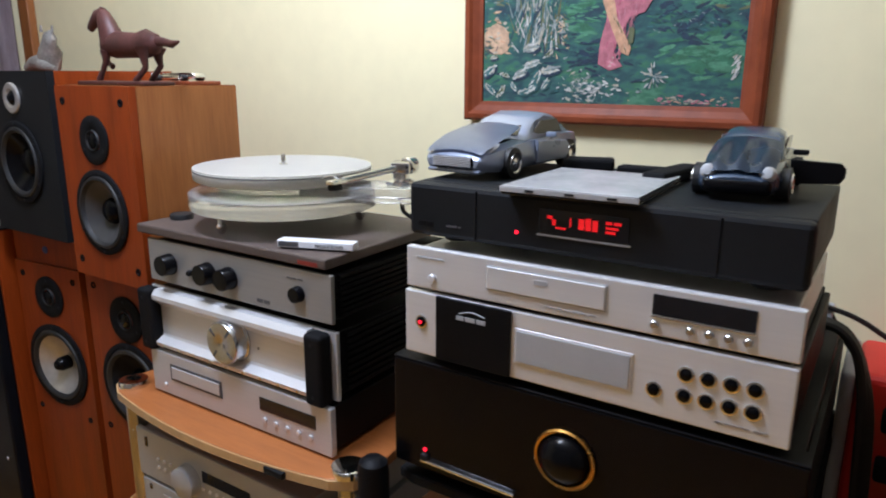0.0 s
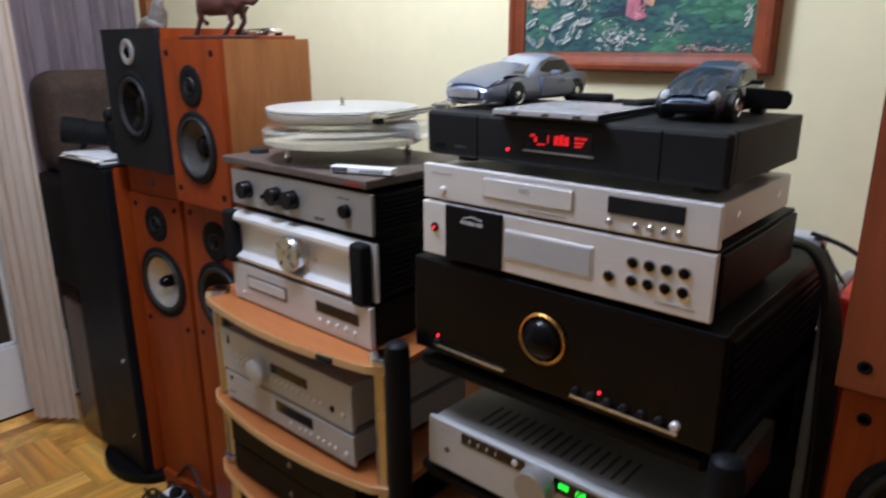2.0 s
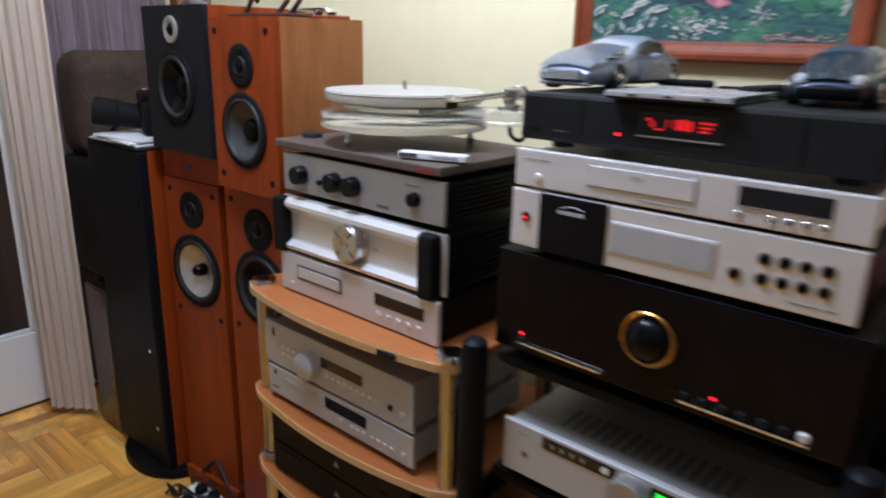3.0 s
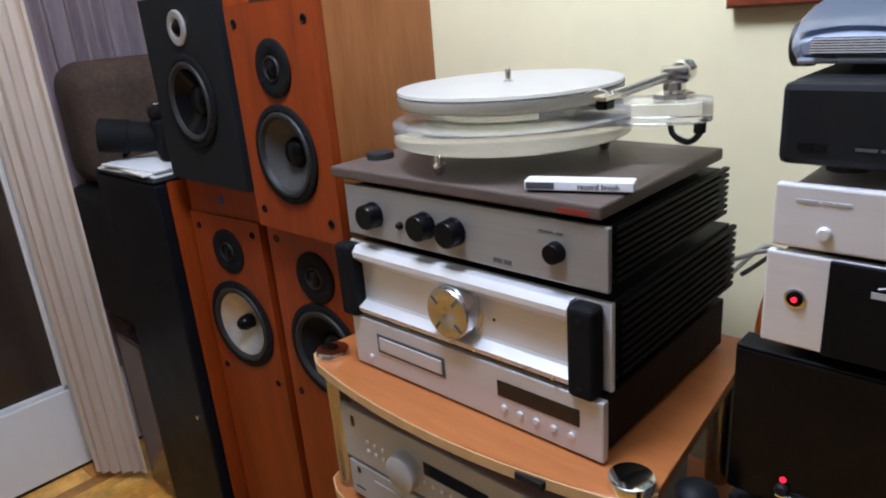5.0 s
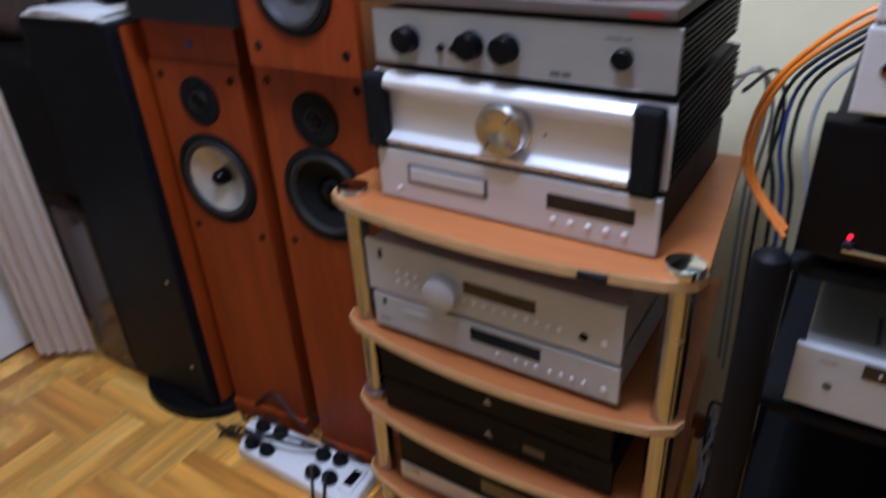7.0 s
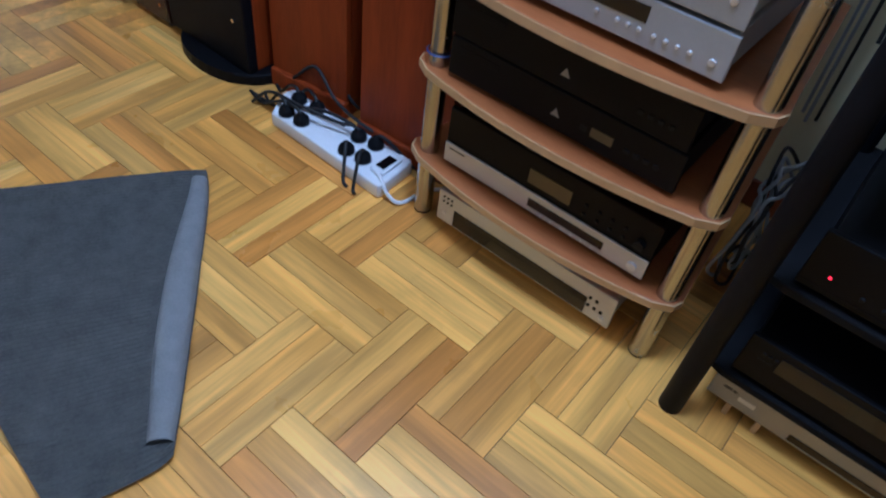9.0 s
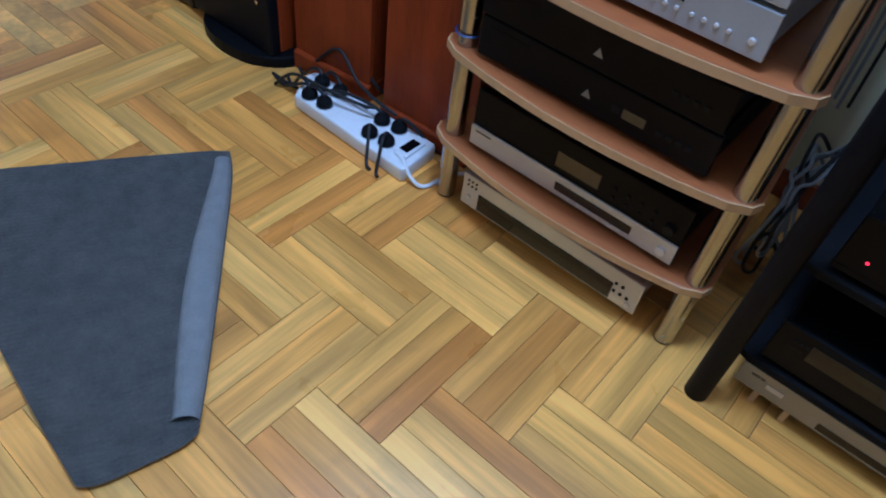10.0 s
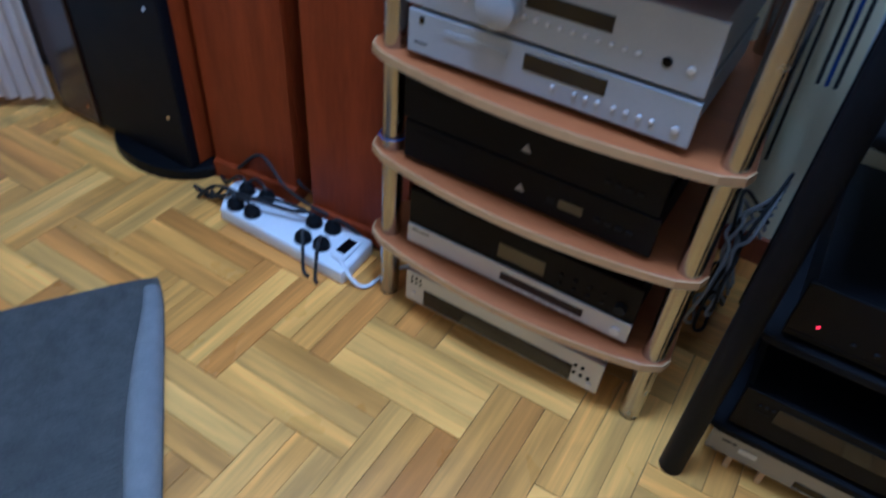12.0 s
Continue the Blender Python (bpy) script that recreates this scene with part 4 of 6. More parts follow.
def turntable():
    sub = tagged(part("isolation_pad", box(-1.06, -0.65, 0.765, 1.03, 1.0968, 1.1035, 0.002), MATTE), "black pad under the turntable board", "pad")
    t = thing("turntable_board", (-0.857, 0.89, 1.104), "dark oak board under the turntable, worn at the edges", "board")
    part("board", box(-1.088, -0.630, 0.732, 1.05, 1.104, 1.1205, 0.003), SLATE, t)
    part("sticker", box(-0.685, -0.645, 0.7313, 0.733, 1.107, 1.113), STICKER, t, "red sticker on the board edge")
    zb = 1.1205
    tt = thing("turntable", (-0.88, 0.89, zb), "clear acrylic turntable with frosted platter and silver tonearm", "turntable")
    c = (-0.867, 0.888)
    base = part("plinth", lathe([(0, 0), (0.162, 0), (0.165, 0.002), (0.165, 0.027), (0.162, 0.029), (0, 0.029)], (c[0], c[1], zb + 0.035), "z", 64), ACRYLIC, tt, "thick clear acrylic disc", True)
    part("subplatter", lathe([(0, 0), (0.118, 0), (0.12, 0.002), (0.12, 0.008), (0.118, 0.010), (0, 0.010)], (c[0], c[1], zb + 0.070), "z", 64), ACRYLIC, tt, "clear acrylic disc", True)
    part("bearing", disc(c[0], c[1], zb + 0.0643, 0.02, 0.0055, "z", 24), STEEL, tt)
    p = part("platter", lathe([(0, 0), (0.146, 0), (0.153, 0.003), (0.155, 0.006), (0.155, 0.016), (0.154, 0.017), (0, 0.017)], (c[0], c[1], zb + 0.0825), "z", 72), FROST, tt, "frosted white platter", True)
    part("record_mat", disc(c[0], c[1], zb + 0.0998, 0.1552, 0.0014, "z", 72), INK, p, "thin dark mat edge", True)
    part("platter_top", disc(c[0], c[1], zb + 0.1013, 0.1545, 0.0042, "z", 72), FROST, p, "", True)
    part("spindle", lathe([(0.0075, 0), (0.0075, 0.002), (0.0038, 0.003), (0.0038, 0.016), (0.002, 0.019), (0, 0.019)], (c[0], c[1], zb + 0.1055), "z", 20), STEEL, tt, "steel spindle", True)
    for x, y in ((-0.891, 0.762), (-0.775, 0.985), (-1.005, 0.975)):
        part("foot", lathe([(0, 0), (0.004, 0.0), (0.009, 0.008), (0.009, 0.014), (0.006, 0.017), (0.006, 0.035)], (x, y, zb), "z", 20), STEEL, tt, "pointed steel foot", True)
    # arm board reaching past the platter, with pillar and arm
    ab = slab([(-0.79, 0.845), (-0.622, 0.925), (-0.608, 0.955), (-0.622, 0.99), (-0.655, 1.0), (-0.80, 0.945)], zb + 0.052, zb + 0.079, 0.004)
    part("arm_board", ab, ACRYLIC, tt, "frosted acrylic arm board")
    part("pillar", disc(-0.775, 0.895, zb + 0.0643, 0.012, 0.017, "z", 20), ACRYLIC, tt, "clear acrylic pillar", True)
    pv = (-0.662, 0.962)
    arm = part("arm_base", lathe([(0.026, 0), (0.026, 0.006), (0.018, 0.009), (0.014, 0.010), (0.014, 0.022), (0, 0.022)], (pv[0], pv[1], zb + 0.0792), "z", 28), STEEL, tt, "steel arm base", True)
    part("bearing_block", turned(box(pv[0] - 0.016, pv[0] + 0.016, pv[1] - 0.018, pv[1] + 0.018, zb + 0.098, zb + 0.118, 0.004), (pv[0], pv[1], 0), 30), KNOB, tt, smooth=True)
    head = Vector((-0.662, 0.812, zb + 0.103))
    piv = Vector((pv[0], pv[1], zb + 0.108))
    d = (head - piv).normalized()
    part("arm_tube", tube([piv - d * 0.01, piv + (head - piv) * 0.5, head], 0.0058, 14), KNOB, tt, "silver arm tube", True)
    back = piv - d * 0.012
    part("counterweight", lathe([(0, 0), (0.013, 0), (0.015, 0.003), (0.015, 0.020), (0.012, 0.023), (0, 0.023)], back, (-d).to_track_quat("Z", "Y").to_matrix().to_4x4(), 28), STEEL, tt, "steel counterweight", True)
    hs = box(-0.008, 0.008, -0.03, 0.004, -0.0025, 0.003, 0.001)
    an = math.degrees(math.atan2(d.y, d.x)) + 90
    hs.transform(Matrix.Translation(head) @ Matrix.Rotation(radians(an), 4, "Z"))
    part("headshell", hs, STEEL, tt, "bright headshell")
    ct = box(-0.007, 0.007, -0.027, -0.008, -0.0125, -0.0027, 0.002)
    ct.transform(Matrix.Translation(head) @ Matrix.Rotation(radians(an), 4, "Z"))
    part("cartridge", ct, GLOSS, tt, "black cartridge")
    part("finger_lift", tube([head, head + Vector((-0.01, -0.012, 0.008)), head + Vector((-0.022, -0.022, 0.004))], 0.0012), STEEL, tt)
    part("arm_lead", tube([(-0.628, 0.965, zb + 0.053), (-0.628, 0.965, zb + 0.035), (-0.645, 0.97, zb + 0.022), (-0.668, 0.975, zb + 0.03), (-0.675, 0.98, zb + 0.052)], 0.004), RUBBER, tt, "black arm lead", True)
    part("plug", disc(-0.628, 0.965, zb + 0.036, 0.0075, 0.017, "z", 14), MATTE, tt)
    pk = part("puck", disc(-1.055, 0.805, zb, 0.021, 0.010, "z", 24, 0.002), RUBBER, None, "", True)
    tagged(pk, "small black rubber puck on the turntable board", "puck")
    br = thing("record_brush", (-0.695, 0.775, zb), "white record brush with printed words lying on the board", "record brush")
    cc = (-0.695, 0.775, zb)
    rot = 20
    br.location.x += 0.012
    part("handle", turned(box(-0.757, -0.633, 0.762, 0.785, zb + 0.003, zb + 0.0145, 0.0015), cc, rot), WHITE, br)
    part("bristles", turned(box(-0.753, -0.637, 0.766, 0.782, zb, zb + 0.003), cc, rot), MATTE, br, "dark bristles")
    part("logo_block", turned(box(-0.755, -0.722, 0.7612, 0.7625, zb + 0.005, zb + 0.0125), cc, rot), INK, br, "dark logo block")
    tx = lettering("record brush", 0.0088, Matrix.Translation((-0.672, 0.7617, zb + 0.0085)) @ Matrix.Rotation(radians(90), 4, "X"))
    part("lettering", turned(tx, cc, rot), INK, br, "printed words")


turntable()


def mid_units():
    y = 0.687
    t = component("integrated_amplifier", "titanium grey integrated amplifier with round volume knob, on a rack shelf", -1.088, -0.643, y, 1.05, 0.6405, 0.738, TITAN, TITAN, 0.010, 0.006)
    knob(t, -0.935, y, 0.678, 0.030, 0.020, TITAN, "large silver volume knob")
    window(t, -0.899, -0.776, y, 0.686, 0.708, SCREEN)
    for k in range(8):
        button(t, -0.898 + k * 0.0178, y, 0.6725, 0.0036, STEEL)
    for x in (-0.755, -0.737):
        button(t, x, y, 0.6725, 0.0036, STEEL)
    knob(t, -0.700, y, 0.6725, 0.0065, 0.002, GLOSS, "", "socket")
    button(t, -0.669, y, 0.6715, 0.0055, STEEL)
    for i in range(3):
        for j in range(2):
            button(t, -1.025 + i * 0.0185, y, 0.672 + j * 0.017, 0.0036, STEEL)
    window(t, -1.062, -1.054, y, 0.705, 0.724, SCREEN, "sensor", "dark sensor window")
    u = component("cd_player", "titanium grey cd player under the matching amplifier", -1.082, -0.642, y, 1.03, 0.567, 0.6335, TITAN, TITAN, 0.010, 0.014)
    window(u, -0.889, -0.766, y, 0.600, 0.624, SCREEN)
    part("disc_tray", box(-1.02, -0.915, y - 0.0015, y + 0.001, 0.606, 0.617, 0.0006), TITAN, u)
    part("print", bars(-1.07, -1.045, y, 0.585, 0.003, 2), INK, u)
    for k, x in enumerate((-0.84, -0.807, -0.79, -0.773, -0.750, -0.732, -0.714, -0.696)):
        button(u, x, y, 0.589, 0.0036, STEEL)
    button(u, -0.664, y, 0.589, 0.0055, STEEL)
    window(u, -1.062, -1.054, y, 0.615, 0.626, SCREEN, "sensor", "dark sensor window")


mid_units()


def black_units():
    y = 0.689
    t = component("tuner", "black slim tuner on a rack shelf", -1.085, -0.645, y, 1.02, 0.4475, 0.520, BLACK, BLACK, 0.010, 0.003)
    u = component("cd_player", "black cd player under a black tuner", -1.082, -0.640, y, 1.02, 0.372, 0.444, BLACK, BLACK, 0.010, 0.010)
    for th, z in ((t, 0.475), (u, 0.402)):
        part("logo", lathe([(0.010, 0), (0.010, 0.0006), (0.0, 0.0006)], (-0.862, y, z), AXES["y"] @ Matrix.Rotation(radians(90), 4, "Z"), 3), GREY, th, "small pale logo shape")
        for k in range(4):
            part("button", box(-0.735 + k * 0.017, -0.725 + k * 0.017, y - 0.002, y + 0.001, z - 0.004, z + 0.004, 0.001), CHARCOAL, th)
    window(u, -0.795, -0.755, y, 0.395, 0.412, AMBER)
    part("print", bars(-0.815, -0.80, y, 0.403, 0.012, 2), CHARCOAL, u)
    for th, z in ((t, 0.50), (u, 0.425)):
        part("disc_tray", box(-1.06, -0.98, y - 0.001, y + 0.001, z - 0.006, z + 0.006, 0.0006), BLACK, th)


black_units()


def receiver():
    y = 0.700
    t = component("cassette_deck", "receiver with black upper front and silver lower front on the rack", -1.072, -0.628, y, 1.03, 0.178, 0.2985, BLACK, BLACK, 0.010, 0.012)
    part("lower_front", box(-1.072, -0.628, y - 0.005, y - 0.0003, 0.178, 0.222, 0.002), SILVER, t, "silver lower front")
    window(t, -0.872, -0.712, y - 0.005, 0.190, 0.208, SCREEN)
    window(t, -0.885, -0.795, y, 0.236, 0.268, AMBER, "display", "brownish display window")
    for k in range(8):
        button(t, -0.765 + (k % 4) * 0.026, y, 0.238 + (k // 4) * 0.02, 0.004, CHARCOAL)
    knob(t, -0.655, y, 0.245, 0.010, 0.010, CHARCOAL)
    for k in range(6):
        button(t, -0.84 + k * 0.022, y - 0.005, 0.184, 0.0026, STEEL)
    knob(t, -0.652, y - 0.005, 0.196, 0.009, 0.004, BRIGHT, "round silver mark")
    part("print", bars(-1.06, -1.02, y - 0.005, 0.212, 0.003, 2), INK, t)
    u = component("video_player", "silver player on the floor under the lowest rack shelf", -1.065, -0.645, y - 0.012, 1.0, 0.030, 0.110, SILVER, SILVER, 0.010, 0.030)
    window(u, -1.022, -0.700, y - 0.012, 0.034, 0.076, SCREEN)
    for k in range(5):
        button(u, -0.695 + (k % 3) * 0.014, y - 0.012, 0.06 + (k // 3) * 0.02, 0.0034, CHARCOAL)
    button(u, -1.045, y - 0.012, 0.055, 0.005, STEEL)
    button(u, -0.662, y - 0.012, 0.046, 0.006, STEEL)
    for k in range(6):
        button(u, -1.05 + (k % 3) * 0.01, y - 0.012, 0.085 + (k // 3) * 0.012, 0.0022, CHARCOAL)


receiver()

# ---- right rack ----
R2 = thing("equipment_rack", (-0.215, 0.9, 0), "black equipment rack with thick round posts and dark shelves", "rack")
for x, y in ((-0.480, 0.650), (0.036, 0.674), (-0.46, 1.13), (0.02, 1.13)):
    part("post", lathe([(0.021, 0), (0.021, 0.872), (0.019, 0.886), (0.012, 0.892), (0, 0.893)], (x, y, 0), "z", 28), POST, R2, "thick black round post", True)
for z in (0.865, 0.664, 0.335, 0.115):
    part("shelf", slab([(-0.465, 0.69), (-0.44, 0.682), (0.0, 0.684), (0.02, 0.70), (0.02, 1.15), (-0.465, 1.15)], z - 0.016, z, 0.003), MATTE, R2)


def big_amp():
    y = 0.676
    t = component("power_amplifier", "large gloss black amplifier with a gold-ringed centre dial", -0.463, 0.017, y, 1.15, 0.884, 1.031, BLACK, GLOSS, 0.014, 0.019)
    ring = part("dial_ring", lathe([(0.037, 0), (0.037, 0.004), (0.035, 0.006), (0.032, 0.005), (0.031, 0.001)], (-0.223, y, 0.963), "y", 48, caps=False), BRASS, t, "gold dial ring", True)
    part("dial", lathe([(0.030, -0.0005), (0.029, 0.006), (0.024, 0.014), (0.013, 0.020), (0, 0.022)], (-0.223, y, 0.963), "y", 40), GLOSS, t, "domed black dial", True)
    part("led", disc(-0.243, y - 0.012, 0.955, 0.0026, 0.002, seg=10), LEDRED, t, "red light")
    part("led", disc(-0.414, y - 0.0002, 0.913, 0.0026, 0.0015, seg=10), LEDRED, t, "red light")
    part("led", disc(-0.133, y - 0.0002, 0.913, 0.0024, 0.0015, seg=10), LEDRED, t, "red light")
    button(t, -0.414, y, 0.903, 0.006, CHARCOAL, 0.006)
    part("trim_bar", tube([(-0.418, y - 0.004, 0.8985), (-0.36, y - 0.004, 0.8972), (-0.284, y - 0.004, 0.8955)], 0.0022), STEEL, t, "thin chrome bar", True)
    part("trim_bar", tube([(-0.174, y - 0.004, 0.8965), (-0.10, y - 0.004, 0.896), (-0.025, y - 0.004, 0.8955)], 0.0022), STEEL, t, "thin chrome bar", True)
    for k in range(6):
        button(t, -0.168 + k * 0.0235, y, 0.9045, 0.0055, CHARCOAL, 0.005)
    button(t, -0.030, y, 0.9045, 0.0065, STEEL, 0.006)
    fins(t, 0.008, 0.007, 0.72, 1.14, 0.90, 1.015, 8)
    part("fascia_edge", box(-0.463, 0.017, y + 0.0005, y + 0.03, 1.0312, 1.0335, 0.001), BLACK, t)


big_amp()


def silver_amp():
    y = 0.676
    t = component("integrated_amplifier", "silver amplifier with a black centre block and eight round buttons", -0.444, -0.003, y, 0.995, 1.044, 1.125, CHARCOAL, BRIGHT, 0.010, 0.0105)
    part("block", box(-0.396, -0.295, y - 0.004, y + 0.001, 1.0445, 1.1245, 0.001), BLACK, t, "black front block")
    bm = bars(-0.366, -0.326, y - 0.004, 1.104, 0.005, 5)
    part("print", bm, TITAN, t, "pale printed mark")
    part("arc", tube([(-0.362, y - 0.0042, 1.1095), (-0.345, y - 0.0042, 1.1135), (-0.328, y - 0.0042, 1.1105)], 0.0007, 6), TITAN, t, "pale arc mark")
    part("bevel_frame", box(-0.291, -0.154, y - 0.0014, y + 0.001, 1.0625, 1.1055, 0.001), BRIGHT, t)
    window(t, -0.288, -0.157, y - 0.0012, 1.066, 1.103, TITAN, "display", "unlit grey display")
    part("bezel", lathe([(0.0085, 0), (0.0085, 0.001), (0.0068, 0.0012), (0.0066, 0.0)], (-0.419, y, 1.087), "y", 20, caps=False), STEEL, t, "bright button bezel", True)
    button(t, -0.419, y, 1.087, 0.0064, GLOSS)
    part("led", disc(-0.419, y - 0.003, 1.087, 0.0022, 0.0012, seg=12), LEDRED, t, "red lit power button")
    for x, z in [(-0.131, 1.073)] + [(-0.101 + k * 0.0212, z) for k in range(4) for z in (1.0965, 1.0735)]:
        s = part("bezel", lathe([(0.0085, 0), (0.0085, 0.001), (0.0068, 0.0012), (0.0066, 0.0)], (x, y, z), "y", 20, caps=False), STEEL, t, "bright button bezel", True)
        part("button", lathe([(0.0062, 0), (0.0062, 0.002), (0.004, 0.0032), (0, 0.0034)], (x, y, z), "y", 16), GLOSS, s, "black button", True)
    part("print", bars(-0.07, -0.02, y, 1.055, 0.0018, 4), GREY, t)
    part("side_plate", box(-0.0109, -0.0035, 0.70, 0.98, 1.05, 1.118, 0.002), BLACK, t)


silver_amp()


def silver_cd():
    y = 0.676
    t = component("cd_player", "silver cd player with a blue-black display", -0.441, -0.003, y, 0.95, 1.130, 1.181, SILVER, BRIGHT, 0.010, 0.0045)
    part("tray_frame", box(-0.329, -0.186, y - 0.0008, y + 0.001, 1.1445, 1.1735), TITAN, t)
    part("disc_tray", box(-0.3275, -0.1875, y - 0.0024, y + 0.001, 1.146, 1.172, 0.001), BRIGHT, t)
    part("disc_mark", box(-0.268, -0.252, y - 0.003, y - 0.0023, 1.161, 1.166), TITAN, t)
    window(t, -0.139, -0.043, y, 1.152, 1.1735, SCREEN)
    part("sill", box(-0.140, -0.042, y - 0.002, y + 0.001, 1.1495, 1.1515, 0.0004), STEEL, t)
    for x in (-0.136, -0.101, -0.083, -0.0655, -0.048):
        button(t, x, y, 1.1415, 0.0045, KNOB)
    button(t, -0.403, y, 1.1445, 0.0056, STEEL)
    part("print", bars(-0.425, -0.385, y, 1.169, 0.0022, 4), TITAN, t)
    part("print", bars(-0.255, -0.195, y, 1.1375, 0.0018, 5), TITAN, t)
    for dy in (0.75, 0.90):
        part("screw", disc(-0.011, dy, 1.157, 0.004, 0.0012, "x", 10), STEEL, t)


silver_cd()


def tuner():
    y = 0.690
    t = component("tuner", "charcoal tuner with a glowing red display", -0.447, -0.006, y, 0.955, 1.1925, 1.2565, CHARCOAL, CHARCOAL, 0.022, 0.0115, inset=0.002, bevel=0.006, top_gap=0.0003)
    for x in (-0.352, -0.085):
        part("seam", box(x - 0.0008, x + 0.0008, y - 0.0004, y + 0.001, 1.195, 1.253), GLOSS, t)
    window(t, -0.272, -0.172, y, 1.2155, 1.243, SCREEN)
    for x0, x1, z0, z1 in ((-0.262, -0.256, 1.2345, 1.238), (-0.256, -0.252, 1.228, 1.2345), (-0.252, -0.240, 1.2245, 1.2265), (-0.236, -0.2345, 1.228, 1.238), (-0.226, -0.220, 1.2265, 1.238),
                           (-0.2185, -0.2125, 1.2265, 1.2395), (-0.211, -0.205, 1.2265, 1.238), (-0.1965, -0.190, 1.2355, 1.2385), (-0.188, -0.180, 1.2355, 1.2385), (-0.1965, -0.183, 1.2305, 1.233), (-0.1965, -0.186, 1.226, 1.2285)):
        part("segment", box(x0, x1, y - 0.0021, y - 0.0013, z0 - 0.002, z1 - 0.002), LEDTEXT, t, "glowing red segment")
    part("led", disc(-0.299, y - 0.0002, 1.2125, 0.0022, 0.0015, seg=12), LEDRED, t, "red light")
    part("print", bars(-0.392, -0.372, y, 1.208, 0.0022, 2), INK, t)
    part("print", bars(-0.432, -0.41, y, 1.208, 0.006, 2), BLACK, t)
    part("sill", box(-0.274, -0.170, y - 0.002, y + 0.001, 1.2125, 1.2145, 0.0005), GREY, t)


tuner()


CASEPAPER = material("worn_clear_cover", (0.54, 0.54, 0.55), 0.22, vary=0.3, scale=18, second=(0.40, 0.40, 0.42), coat=0.4)


def cd_case():
    t = thing("cd_case", (-0.265, 0.83, TUNTOP), "clear plastic cd case with a pale cover, propped on the tuner", "cd case")
    c = (-0.265, 0.83, TUNTOP)
    x0, x1, y0, y1 = -0.318, -0.166, 0.674, 0.850
    for nm, dz0, dz1, mat, lab, ins in (("tray", 0.0030, 0.0072, SCREEN, "dark disc tray", 0.002), ("booklet", 0.0075, 0.0084, PAPER, "pale paper cover", 0.004), ("lid", 0.0086, 0.0098, CASEPAPER, "glossy pale cover under the lid", 0.001)):
        part(nm, turned(box(x0 + ins, x1 - ins, y0 + ins, y1 - ins, TUNTOP + dz0, TUNTOP + dz1, 0.0005), c, 2), mat, t, lab)
    part("edge", turned(box(x0, x1, y0 - 0.0004, y0 + 0.0015, TUNTOP + 0.0032, TUNTOP + 0.0085, 0.0003), c, 2), TITAN, t, "silver printed edge")
    for k in range(3):
        part("hinge", turned(box(x0 + 0.03 + k * 0.045, x0 + 0.04 + k * 0.045, y0 - 0.0012, y0 - 0.0005, TUNTOP + 0.0045, TUNTOP + 0.007), c, 2), CHARCOAL, t)
    part("bottom", turned(box(x0 + 0.001, x1 - 0.001, y0 + 0.002, y1 - 0.001, TUNTOP, TUNTOP + 0.0028, 0.0008), c, 2), SCREEN, t)
    a = thing("antenna_frame", (-0.25, 0.95, TUNTOP), "flat black plastic frame lying on the tuner", "frame")
    part("bar", turned(box(-0.345, -0.275, 0.90, 0.935, TUNTOP, TUNTOP + 0.016, 0.004), (-0.31, 0.92, 0), 20), MATTE, a)
    part("bar", turned(box(-0.265, -0.16, 0.905, 0.93, TUNTOP, TUNTOP + 0.010, 0.003), (-0.21, 0.92, 0), 2), MATTE, a)
    part("bar", turned(box(-0.195, -0.165, 0.82, 0.935, TUNTOP, TUNTOP + 0.016, 0.004), (-0.18, 0.90, 0), -8), MATTE, a)


cd_case()


def av_receiver():
    y = 0.676
    t = component("av_receiver", "silver receiver with green display digits and slotted lid", -0.437, 0.005, y, 1.03, 0.680, 0.766, GREY, TITAN, 0.010, 0.0155, top_gap=0.001)
    window(t, -0.366, -0.245, y, 0.742, 0.761, SCREEN)
    window(t, -0.195, -0.072, y, 0.735, 0.759, SCREEN)
    knob(t, -0.221, y, 0.735, 0.0285, 0.024, GREY, "grey volume knob")
    for k in range(4):
        part("touch_mark", box(-0.350 + k * 0.017, -0.3475 + k * 0.017, y - 0.0018, y - 0.001, 0.748, 0.755), TITAN, t)
    button(t, -0.262, y - 0.001, 0.752, 0.0055, STEEL)
    m = Matrix.Translation((-0.150, y - 0.0016, 0.7475)) @ Matrix.Rotation(radians(90), 4, "X")
    part("digits", lettering("08", 0.017, m), GREENTEXT, t, "glowing green digits")
    seg = box(-0.186, -0.170, y - 0.002, y - 0.0012, 0.745, 0.7535)
    box(-0.128, -0.117, y - 0.002, y - 0.0012, 0.746, 0.750, bm=seg)
    part("segments", seg, GREENTEXT, t, "glowing green marks")
    knob(t, -0.396, y, 0.717, 0.005, 0.001, INK, "", "socket")
    part("print", bars(-0.41, -0.39, y, 0.752, 0.0025, 2), GREY, t)
    for k in range(3):
        button(t, -0.17 + k * 0.016, y, 0.708, 0.003, SILVER)
    for k in range(16):
        part("vent_slot", turned(box(-0.36 + k * 0.0165, -0.355 + k * 0.0165, 0.715, 0.775, 0.7652, 0.7660), (-0.36 + k * 0.0165, 0.74, 0), 0), INK, t)


av_receiver()


